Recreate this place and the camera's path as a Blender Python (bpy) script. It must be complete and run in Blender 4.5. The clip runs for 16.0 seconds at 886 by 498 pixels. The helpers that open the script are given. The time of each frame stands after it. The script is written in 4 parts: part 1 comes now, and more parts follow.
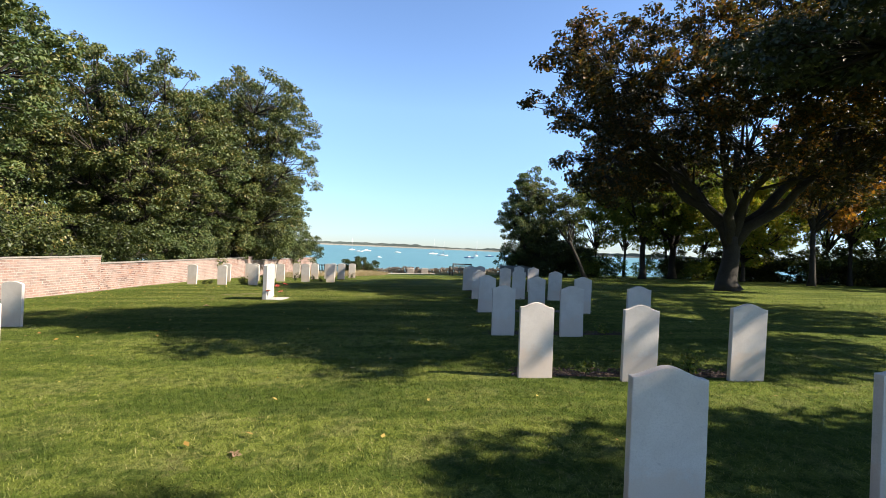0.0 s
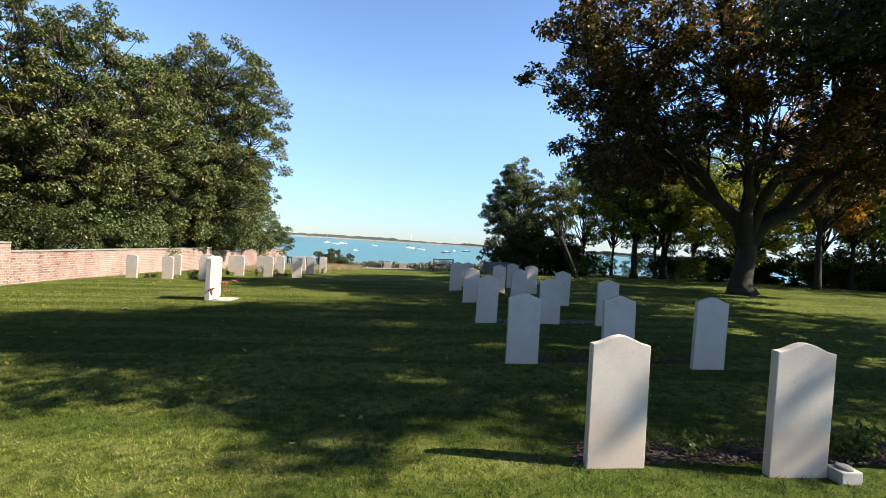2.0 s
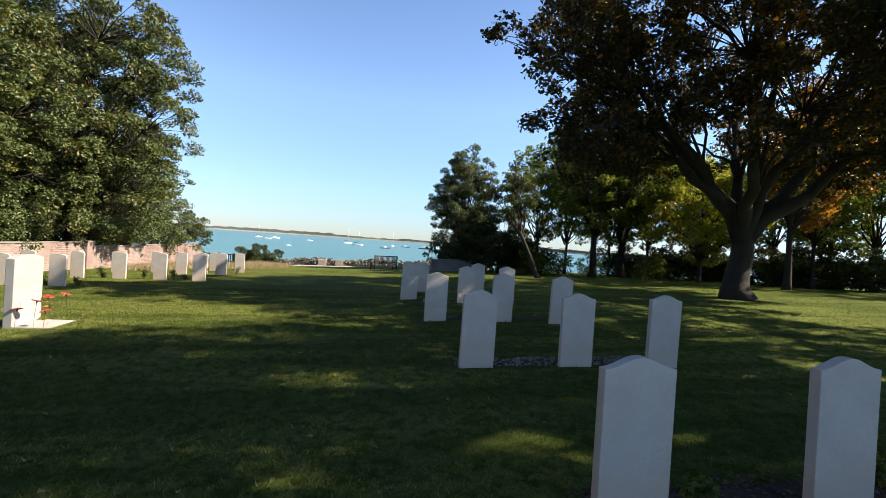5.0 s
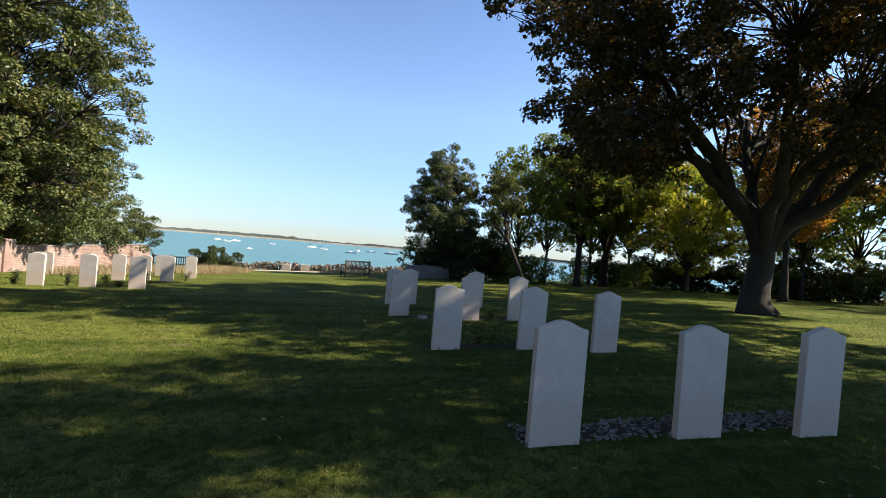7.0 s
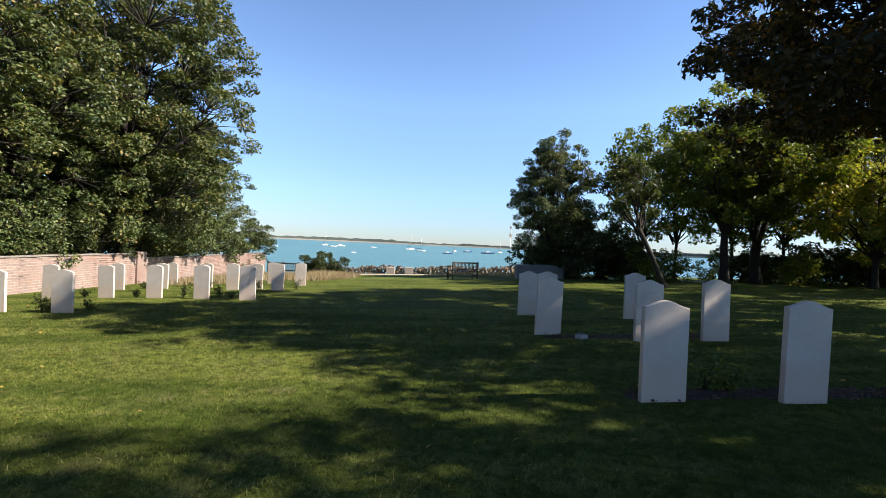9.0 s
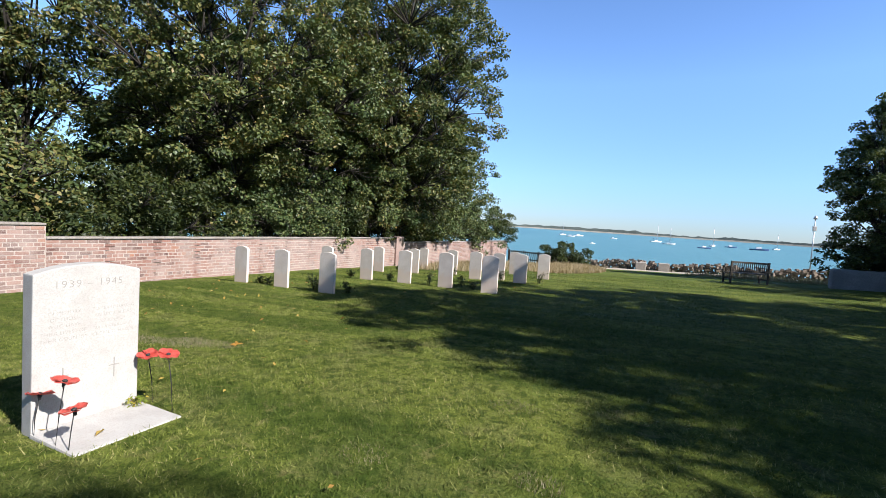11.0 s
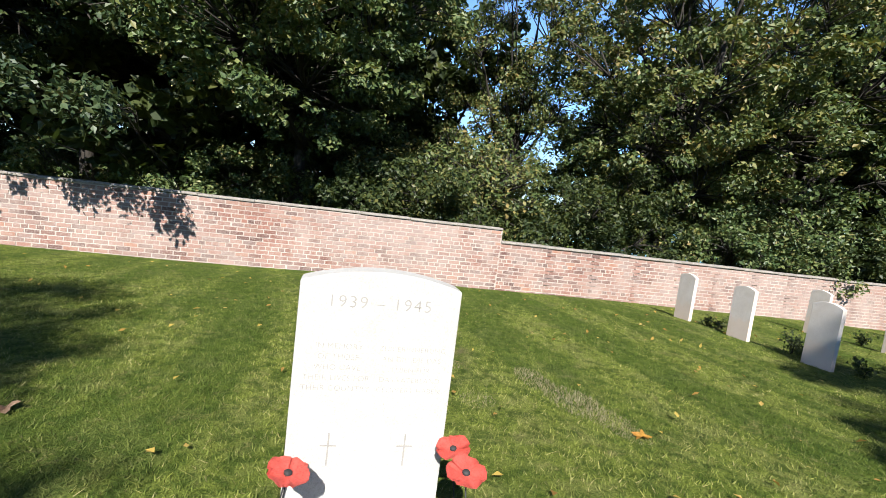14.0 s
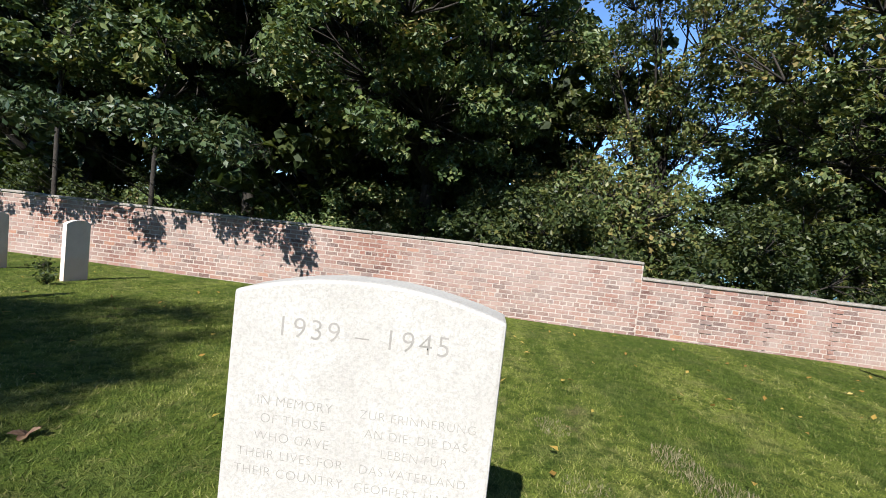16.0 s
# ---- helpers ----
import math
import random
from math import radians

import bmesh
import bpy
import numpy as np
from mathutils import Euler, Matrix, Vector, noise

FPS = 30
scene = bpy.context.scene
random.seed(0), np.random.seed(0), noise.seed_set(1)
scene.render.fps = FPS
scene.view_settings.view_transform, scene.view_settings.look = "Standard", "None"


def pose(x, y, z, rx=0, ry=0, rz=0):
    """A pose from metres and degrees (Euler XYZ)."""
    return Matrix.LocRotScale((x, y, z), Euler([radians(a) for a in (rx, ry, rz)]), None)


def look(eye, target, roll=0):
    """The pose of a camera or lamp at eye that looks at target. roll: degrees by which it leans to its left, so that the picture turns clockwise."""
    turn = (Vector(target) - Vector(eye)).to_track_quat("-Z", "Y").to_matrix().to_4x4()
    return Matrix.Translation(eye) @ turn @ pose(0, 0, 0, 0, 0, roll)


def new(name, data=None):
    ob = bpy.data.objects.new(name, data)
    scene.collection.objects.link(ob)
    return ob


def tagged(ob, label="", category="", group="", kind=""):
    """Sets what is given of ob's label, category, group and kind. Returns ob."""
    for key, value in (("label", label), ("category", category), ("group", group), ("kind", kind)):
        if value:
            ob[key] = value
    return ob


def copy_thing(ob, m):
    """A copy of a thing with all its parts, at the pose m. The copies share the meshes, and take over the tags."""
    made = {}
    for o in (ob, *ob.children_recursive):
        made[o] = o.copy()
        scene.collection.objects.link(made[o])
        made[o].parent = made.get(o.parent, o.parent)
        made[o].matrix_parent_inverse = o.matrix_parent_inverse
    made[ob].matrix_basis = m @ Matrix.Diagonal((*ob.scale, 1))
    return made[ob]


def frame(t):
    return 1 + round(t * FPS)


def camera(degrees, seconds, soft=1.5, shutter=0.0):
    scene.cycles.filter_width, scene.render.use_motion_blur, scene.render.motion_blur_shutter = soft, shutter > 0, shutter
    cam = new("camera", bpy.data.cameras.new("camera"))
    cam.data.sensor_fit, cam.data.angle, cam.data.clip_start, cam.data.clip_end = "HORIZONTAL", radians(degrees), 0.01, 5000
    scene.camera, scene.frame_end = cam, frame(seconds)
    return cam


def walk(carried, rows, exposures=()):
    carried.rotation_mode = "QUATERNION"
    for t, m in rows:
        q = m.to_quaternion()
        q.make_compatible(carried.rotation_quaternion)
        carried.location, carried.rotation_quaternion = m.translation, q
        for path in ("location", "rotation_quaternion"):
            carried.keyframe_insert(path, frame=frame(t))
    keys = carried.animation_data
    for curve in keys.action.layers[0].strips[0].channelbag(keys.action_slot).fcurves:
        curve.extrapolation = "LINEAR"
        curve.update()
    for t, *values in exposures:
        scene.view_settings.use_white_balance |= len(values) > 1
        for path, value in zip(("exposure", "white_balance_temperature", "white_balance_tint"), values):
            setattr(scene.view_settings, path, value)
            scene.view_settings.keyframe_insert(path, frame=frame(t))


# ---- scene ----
EXPOSURES = [(0.0, 1.54, 7200, 12), (2.0, 1.52, 7250, 12), (4.0, 1.47, 7500, 13), (8.0, 1.43, 7500, 14), (10.5, 1.24, 6250, 14), (12.5, 1.38, 6280, 12), (14.0, 1.46, 6300, 10), (16.0, 1.24, 6200, 10)]
cam = camera(87.0, 16.0, soft=0.8)
METRES, EYE, TILT, LEAN, TURN = 14.8, 1.3, 0.0, 0.0, 0.0
ROWS = [
    (0.0, 0.0, 0.0, 0.0, 0.01, -0.15, -2.47),
    (0.5, -0.0079, 0.0406, -0.0033, 1.17, -0.03, -3.01),
    (1.0, -0.0093, 0.0773, -0.0045, 0.19, -0.43, -3.46),
    (1.5, -0.0111, 0.117, -0.0037, -1.38, -0.9, -3.2),
    (2.0, -0.0157, 0.1546, -0.0036, -2.85, -0.67, -3.6),
    (2.5, -0.0162, 0.1941, -0.0061, -4.27, -1.03, -3.77),
    (3.0, -0.0204, 0.2316, -0.0079, -4.96, -1.34, -3.81),
    (3.5, -0.0229, 0.271, -0.0075, -5.66, -1.61, -4.23),
    (4.0, -0.0204, 0.3095, -0.0066, -7.46, -1.21, -3.98),
    (6.5, -0.0304, 0.4883, -0.009, -13.64, -0.05, -4.76),
    (7.0, -0.039, 0.5212, -0.0123, -14.62, 0.3, -4.75),
    (7.5, -0.0467, 0.5572, -0.0128, -13.66, 0.26, -4.38),
    (8.0, -0.0509, 0.5914, -0.0134, -11.28, 0.11, -3.41),
    (10.5, -0.0985, 0.7555, -0.0171, 16.92, -2.69, -3.44),
    (11.0, -0.1106, 0.781, -0.0169, 25.6, -3.49, -3.8),
    (11.5, -0.1316, 0.8033, -0.0164, 36.93, -3.94, -4.27),
    (12.0, -0.1474, 0.8236, -0.0189, 49.39, -4.77, -4.35),
    (12.5, -0.1626, 0.8437, -0.0196, 57.75, -4.76, -5.28),
    (13.0, -0.182, 0.8601, -0.0214, 64.07, -4.44, -6.26),
    (13.5, -0.2005, 0.8709, -0.0257, 71.92, -5.99, -7.02),
    (14.0, -0.2122, 0.8826, -0.0251, 78.32, -6.0, -7.07),
    (14.5, -0.2266, 0.8881, -0.0271, 82.28, -5.4, -6.52),
    (15.0, -0.2419, 0.8937, -0.0307, 85.54, -4.39, -6.57),
    (15.5, -0.2527, 0.9072, -0.0332, 90.99, -3.5, -6.11),
    (16.0, -0.261, 0.91, -0.0352, 95.29, -3.0, -6.34),
]
walk(cam, [(t, pose(0, 0, EYE, TILT, LEAN, TURN) @ pose(METRES * x, METRES * y, METRES * z, 90 + pitch, roll, yaw)) for t, x, y, z, yaw, pitch, roll in ROWS], EXPOSURES)

# ---- light ----
SUN_TO = Vector((0.98 * math.cos(radians(38.5)), -0.2 * math.cos(radians(38.5)), math.sin(radians(38.5)))).normalized()
world = bpy.data.worlds.new("sky")
scene.world = world
world.use_nodes = True
wn = world.node_tree
sky = wn.nodes.new("ShaderNodeTexSky")
sky.sky_type, sky.sun_disc = "NISHITA", False
sky.sun_elevation, sky.sun_rotation = math.asin(SUN_TO.z), math.atan2(SUN_TO.x, SUN_TO.y)
sky.air_density, sky.dust_density, sky.ozone_density = 1.0, 0.0, 3.2
wn.nodes["Background"].inputs[1].default_value = 0.092
tone = wn.nodes.new("ShaderNodeMix")
tone.data_type, tone.blend_type = "RGBA", "MULTIPLY"
tone.inputs[0].default_value, tone.inputs[7].default_value = 1.0, (0.85, 0.99, 1.16, 1)
wn.links.new(sky.outputs[0], tone.inputs[6])
# clear autumn sky, graded: less horizon haze, even blue, overhead dimmed to darken shade
way = wn.nodes.new("ShaderNodeTexCoord")
split = wn.nodes.new("ShaderNodeSeparateXYZ")
deepen = wn.nodes.new("ShaderNodeValToRGB")
while len(deepen.color_ramp.elements) < 6:
    deepen.color_ramp.elements.new(0.5)
for stop, (height, tint) in zip(deepen.color_ramp.elements, ((0.0, (0.41, 0.46, 0.57)), (0.1, (0.68, 0.72, 0.79)), (0.28, (1.0, 1.0, 0.98)), (0.5, (0.90, 0.90, 0.91)), (0.75, (0.40, 0.40, 0.41)), (1.0, (0.24, 0.24, 0.25)))):
    stop.position, stop.color = height, (*tint, 1)
clear = wn.nodes.new("ShaderNodeMix")
clear.data_type, clear.blend_type = "RGBA", "MULTIPLY"
clear.inputs[0].default_value = 1.0
wn.links.new(way.outputs["Generated"], split.inputs[0])
wn.links.new(split.outputs["Z"], deepen.inputs[0])
wn.links.new(tone.outputs[2], clear.inputs[6])
wn.links.new(deepen.outputs[0], clear.inputs[7])
wn.links.new(clear.outputs[2], wn.nodes["Background"].inputs[0])
sun = new("sun", bpy.data.lights.new("sun", "SUN"))
sun.data.energy, sun.data.angle, sun.data.color = 5.0, radians(0.55), (1.0, 0.95, 0.86)
sun.matrix_world = look((40, -20, 40), Vector((40, -20, 40)) - SUN_TO)


# ---- materials ----
def material(name, rough=0.8, metal=0.0, spec=0.5):
    m = bpy.data.materials.new(name)
    m.use_nodes = True
    b = m.node_tree.nodes["Principled BSDF"]
    b.inputs["Roughness"].default_value, b.inputs["Metallic"].default_value = rough, metal
    b.inputs["Specular IOR Level"].default_value = spec
    return m, m.node_tree, b


def node(nt, kind, **kw):
    n = nt.nodes.new(kind)
    for k, v in kw.items():
        n.inputs[k.replace("_", " ")].default_value = v
    return n


def coords(nt, scale=(1, 1, 1), world_space=False):
    mp = nt.nodes.new("ShaderNodeMapping")
    mp.inputs["Scale"].default_value = scale
    if world_space:
        g = nt.nodes.new("ShaderNodeNewGeometry")
        nt.links.new(g.outputs["Position"], mp.inputs[0])
    else:
        g = nt.nodes.new("ShaderNodeTexCoord")
        nt.links.new(g.outputs["Object"], mp.inputs[0])
    return mp.outputs[0]


def noise_tex(nt, vec, scale, detail=5, rough=0.6, distort=0.0):
    n = node(nt, "ShaderNodeTexNoise", Scale=scale, Detail=detail, Roughness=rough, Distortion=distort)
    nt.links.new(vec, n.inputs["Vector"])
    return n.outputs["Fac"]


def ramp(nt, fac, stops):
    r = nt.nodes.new("ShaderNodeValToRGB")
    while len(r.color_ramp.elements) < len(stops):
        r.color_ramp.elements.new(0.5)
    for e, (p, c) in zip(r.color_ramp.elements, stops):
        e.position, e.color = p, (*c, 1)
    nt.links.new(fac, r.inputs[0])
    return r.outputs[0]


def mix(nt, fac, a, b, how="MIX"):
    m = nt.nodes.new("ShaderNodeMix")
    m.data_type, m.blend_type = "RGBA", how
    for sock, v in ((m.inputs[0], fac), (m.inputs[6], a), (m.inputs[7], b)):
        if isinstance(v, (int, float)):
            sock.default_value = v
        elif isinstance(v, tuple):
            sock.default_value = (*v, 1)
        else:
            nt.links.new(v, sock)
    return m.outputs[2]


def bump(nt, b, height, strength=0.4, distance=0.02):
    n = node(nt, "ShaderNodeBump", Strength=strength, Distance=distance)
    nt.links.new(height, n.inputs["Height"])
    nt.links.new(n.outputs[0], b.inputs["Normal"])


def mottled(name, c1, c2, scale=6.0, fine=60.0, rough=0.85, relief=0.3, depth=0.01, c3=None, spec=0.4, metal=0.0):
    """A surface with large stains, fine grain and relief."""
    m, nt, b = material(name, rough, metal, spec)
    v = coords(nt, world_space=True)
    big = noise_tex(nt, v, scale, 6, 0.65)
    small = noise_tex(nt, v, fine, 4, 0.7)
    col = ramp(nt, big, [(0.32, c1), (0.68, c2)])
    dark = c3 or tuple(0.55 * k for k in c1)
    f = ramp(nt, small, [(0.45, (0, 0, 0)), (0.8, (1, 1, 1))])
    col = mix(nt, f, col, dark)
    nt.links.new(col, b.inputs["Base Color"])
    bump(nt, b, small, relief, depth)
    return m


def per_island(nt):
    g = nt.nodes.new("ShaderNodeNewGeometry")
    return g.outputs["Random Per Island"]


def leaf_material(name, stops, thin=0.35):
    """Leaves: each one its own tint, some light shining through."""
    m, nt, b = material(name, 0.48, 0.0, 0.35)
    rnd = per_island(nt)
    v = coords(nt, world_space=True)
    patch = noise_tex(nt, v, 0.45, 3, 0.6)
    add = nt.nodes.new("ShaderNodeMath")
    add.operation = "MULTIPLY_ADD"
    nt.links.new(patch, add.inputs[0])
    add.inputs[1].default_value = 0.9
    sub = nt.nodes.new("ShaderNodeMath")
    sub.operation = "MULTIPLY_ADD"
    nt.links.new(rnd, sub.inputs[0])
    sub.inputs[1].default_value, sub.inputs[2].default_value = 0.65, -0.28
    nt.links.new(sub.outputs[0], add.inputs[2])
    col = ramp(nt, add.outputs[0], stops)
    nt.links.new(col, b.inputs["Base Color"])
    tr = nt.nodes.new("ShaderNodeBsdfTranslucent")
    warm = mix(nt, 1.0, col, (1.15, 1.1, 0.5), "MULTIPLY")
    nt.links.new(warm, tr.inputs[0])
    sh = nt.nodes.new("ShaderNodeMixShader")
    sh.inputs[0].default_value = thin
    nt.links.new(b.outputs[0], sh.inputs[1])
    nt.links.new(tr.outputs[0], sh.inputs[2])
    nt.links.new(sh.outputs[0], nt.nodes["Material Output"].inputs[0])
    return m


LEAF_GREEN = leaf_material("leaf_green", [(0.0, (0.024, 0.042, 0.016)), (0.45, (0.060, 0.095, 0.030)), (0.72, (0.125, 0.150, 0.050)), (0.93, (0.22, 0.17, 0.07))], 0.24)
LEAF_DEEP = leaf_material("leaf_deep_green", [(0.0, (0.014, 0.026, 0.012)), (0.45, (0.030, 0.052, 0.020)), (0.75, (0.058, 0.080, 0.030)), (0.97, (0.14, 0.11, 0.045))], 0.16)
LEAF_OLIVE = leaf_material("leaf_olive", [(0.0, (0.026, 0.042, 0.016)), (0.45, (0.070, 0.100, 0.030)), (0.75, (0.145, 0.145, 0.045)), (0.95, (0.23, 0.155, 0.06))], 0.26)
LEAF_DARK = leaf_material("leaf_copper", [(0.0, (0.0176, 0.0208, 0.0096)), (0.5, (0.036, 0.036, 0.016)), (0.72, (0.088, 0.056, 0.0176)), (0.95, (0.272, 0.12, 0.028))], 0.45)
LEAF_YELLOW = leaf_material("leaf_yellow", [(0.0, (0.09, 0.14, 0.02)), (0.4, (0.19, 0.25, 0.035)), (0.7, (0.30, 0.28, 0.05)), (0.95, (0.42, 0.28, 0.06))], 0.55)
LEAF_RUST = leaf_material("leaf_rust", [(0.0, (0.10, 0.07, 0.02)), (0.4, (0.24, 0.12, 0.03)), (0.7, (0.36, 0.17, 0.04)), (0.95, (0.45, 0.26, 0.06))], 0.5)
LEAF_LIME = leaf_material("leaf_lime", [(0.0, (0.045, 0.075, 0.016)), (0.5, (0.095, 0.14, 0.026)), (0.78, (0.17, 0.20, 0.04)), (0.95, (0.30, 0.23, 0.055))], 0.5)
LEAF_CEDAR = leaf_material("needle_blue_green", [(0.0, (0.016, 0.028, 0.02)), (0.6, (0.028, 0.044, 0.028)), (1.0, (0.048, 0.064, 0.04))], 0.12)
LEAF_HEDGE = leaf_material("leaf_hedge", [(0.0, (0.02, 0.032, 0.012)), (0.5, (0.04, 0.06, 0.02)), (0.8, (0.08, 0.096, 0.028)), (1.0, (0.16, 0.144, 0.04))], 0.45)
BARK = mottled("bark", (0.0204, 0.017, 0.0136), (0.0408, 0.034, 0.0272), 3.0, 22.0, 0.95, 0.8, 0.03)


def lawn_colour(nt, col):
    """Patches of the lawn: mown streaks, moss, clumps, dry and bare places."""
    v = coords(nt, world_space=True)
    mid = noise_tex(nt, v, 2.2, 5, 0.7)
    col = mix(nt, ramp(nt, mid, [(0.48, (0, 0, 0)), (0.74, (0.75, 0.75, 0.75))]), col, (0.205, 0.195, 0.078))
    streak = noise_tex(nt, coords(nt, (0.25, 1.6, 1), True), 1.0, 3, 0.5)
    col = mix(nt, ramp(nt, streak, [(0.44, (0, 0, 0)), (0.56, (0.55, 0.55, 0.55))]), col, (0.036, 0.068, 0.010))
    clump = noise_tex(nt, v, 9.0, 4, 0.75, 0.6)
    col = mix(nt, ramp(nt, clump, [(0.45, (0, 0, 0)), (0.60, (0.72, 0.72, 0.72))]), col, (0.028, 0.052, 0.008))
    pale = noise_tex(nt, v, 5.0, 5, 0.8, 0.8)
    col = mix(nt, ramp(nt, pale, [(0.57, (0, 0, 0)), (0.70, (0.6, 0.6, 0.6))]), col, (0.23, 0.20, 0.085))
    bare = noise_tex(nt, v, 1.1, 4, 0.75, 0.4)
    return mix(nt, ramp(nt, bare, [(0.64, (0, 0, 0)), (0.76, (0.8, 0.8, 0.8))]), col, (0.17, 0.14, 0.075))


def lawn_material():
    m, nt, b = material("mown_grass", 0.85, 0, 0.05)
    v = coords(nt, world_space=True)
    big = noise_tex(nt, v, 0.35, 4, 0.6)
    fine = noise_tex(nt, v, 55.0, 4, 0.75)
    col = ramp(nt, big, [(0.3, (0.108, 0.140, 0.024)), (0.7, (0.195, 0.215, 0.046))])
    col = lawn_colour(nt, col)
    col = mix(nt, ramp(nt, fine, [(0.4, (0, 0, 0)), (0.75, (0.75, 0.75, 0.75))]), col, (0.022, 0.043, 0.007))
    nt.links.new(col, b.inputs["Base Color"])
    bump(nt, b, fine, 0.9, 0.03)
    return m


def grass_material():
    m, nt, b = material("grass_blade", 0.6, 0, 0.08)
    rnd = per_island(nt)
    col = ramp(nt, rnd, [(0.0, (0.062, 0.088, 0.014)), (0.45, (0.172, 0.200, 0.040)), (0.82, (0.250, 0.262, 0.072)), (1.0, (0.36, 0.32, 0.15))])
    col = lawn_colour(nt, col)
    nt.links.new(col, b.inputs["Base Color"])
    tr = nt.nodes.new("ShaderNodeBsdfTranslucent")
    nt.links.new(col, tr.inputs[0])
    sh = nt.nodes.new("ShaderNodeMixShader")
    sh.inputs[0].default_value = 0.3
    nt.links.new(b.outputs[0], sh.inputs[1])
    nt.links.new(tr.outputs[0], sh.inputs[2])
    nt.links.new(sh.outputs[0], nt.nodes["Material Output"].inputs[0])
    return m


LAWN = lawn_material()
BLADE = grass_material()
def headstone_material():
    """Pale limestone with faint veins and blotches, soil splashed on its foot."""
    m, nt, b = material("portland_stone", 0.8, 0, 0.35)
    v, local = coords(nt, world_space=True), coords(nt)
    blotch = noise_tex(nt, v, 4.0, 6, 0.65, 0.4)
    grain = noise_tex(nt, v, 110.0, 4, 0.7)
    col = ramp(nt, blotch, [(0.3, (0.49, 0.43, 0.378)), (0.7, (0.60, 0.543, 0.49))])
    col = mix(nt, ramp(nt, grain, [(0.45, (0, 0, 0)), (0.8, (0.8, 0.8, 0.8))]), col, (0.42, 0.375, 0.335))
    spots = noise_tex(nt, v, 26.0, 3, 0.6)
    col = mix(nt, ramp(nt, spots, [(0.66, (0, 0, 0)), (0.74, (0.55, 0.55, 0.55))]), col, (0.36, 0.33, 0.30))
    up = nt.nodes.new("ShaderNodeSeparateXYZ")
    nt.links.new(local, up.inputs[0])
    reach = nt.nodes.new("ShaderNodeMath")
    reach.operation = "MULTIPLY_ADD"
    nt.links.new(noise_tex(nt, v, 9.0, 5, 0.7), reach.inputs[0])
    reach.inputs[1].default_value = -0.5
    nt.links.new(up.outputs["Z"], reach.inputs[2])
    col = mix(nt, ramp(nt, reach.outputs[0], [(0.0, (0.55, 0.55, 0.55)), (0.09, (0, 0, 0))]), col, (0.55, 0.42, 0.33))
    nt.links.new(col, b.inputs["Base Color"])
    bump(nt, b, grain, 0.12, 0.0015)
    return m


STONE = headstone_material()
STONE_WHITE = mottled("clean_portland_stone", (0.325, 0.312, 0.292), (0.39, 0.38, 0.36), 7.0, 140.0, 0.75, 0.4, 0.003, (0.235, 0.225, 0.21))
MORTAR = mottled("lime_mortar", (0.28, 0.232, 0.20), (0.41, 0.355, 0.315), 1.2, 70.0, 0.95, 0.5, 0.006)
COPING = mottled("coping_mortar", (0.1836, 0.1632, 0.1428), (0.2856, 0.2584, 0.2312), 6.0, 40.0, 0.95, 0.8, 0.012)
SOIL = mottled("dark_soil", (0.040, 0.024, 0.018), (0.085, 0.052, 0.038), 8.0, 60.0, 0.98, 1.0, 0.03)
TEAK = mottled("weathered_teak", (0.035, 0.03, 0.025), (0.07, 0.058, 0.046), 9.0, 70.0, 0.8, 0.4, 0.004)
SAND = mottled("sandy_path", (0.2856, 0.2448, 0.1904), (0.374, 0.3264, 0.2584), 2.0, 40.0, 0.97, 0.4, 0.01)
RUBBLE = mottled("rubble_stone", (0.1496, 0.1224, 0.0952), (0.2584, 0.2108, 0.17), 1.6, 25.0, 0.95, 0.6, 0.02)
CONCRETE = mottled("pale_concrete", (0.2856, 0.2584, 0.2244), (0.374, 0.34, 0.2992), 3.0, 35.0, 0.92, 0.4, 0.008)
GREY_STONE = mottled("grey_stone", (0.17, 0.17, 0.17), (0.2448, 0.238, 0.2312), 2.0, 30.0, 0.92, 0.5, 0.01)
DRY = leaf_material("dry_grass", [(0.0, (0.204, 0.1496, 0.0816)), (0.5, (0.2856, 0.2244, 0.136)), (1.0, (0.3536, 0.2992, 0.1904))], 0.3)
HULL_WHITE = mottled("white_gelcoat", (0.5304, 0.5304, 0.5304), (0.5712, 0.5712, 0.5712), 1.0, 8.0, 0.3, 0.05, 0.01, (0.476, 0.476, 0.476))
HULL_BLUE = mottled("dark_blue_hull", (0.03, 0.06, 0.14), (0.05, 0.09, 0.2), 1.0, 8.0, 0.3, 0.05, 0.01)
ALLOY = mottled("grey_alloy", (0.4, 0.4, 0.42), (0.5, 0.5, 0.52), 2.0, 20.0, 0.4, 0.1, 0.002, metal=0.6)


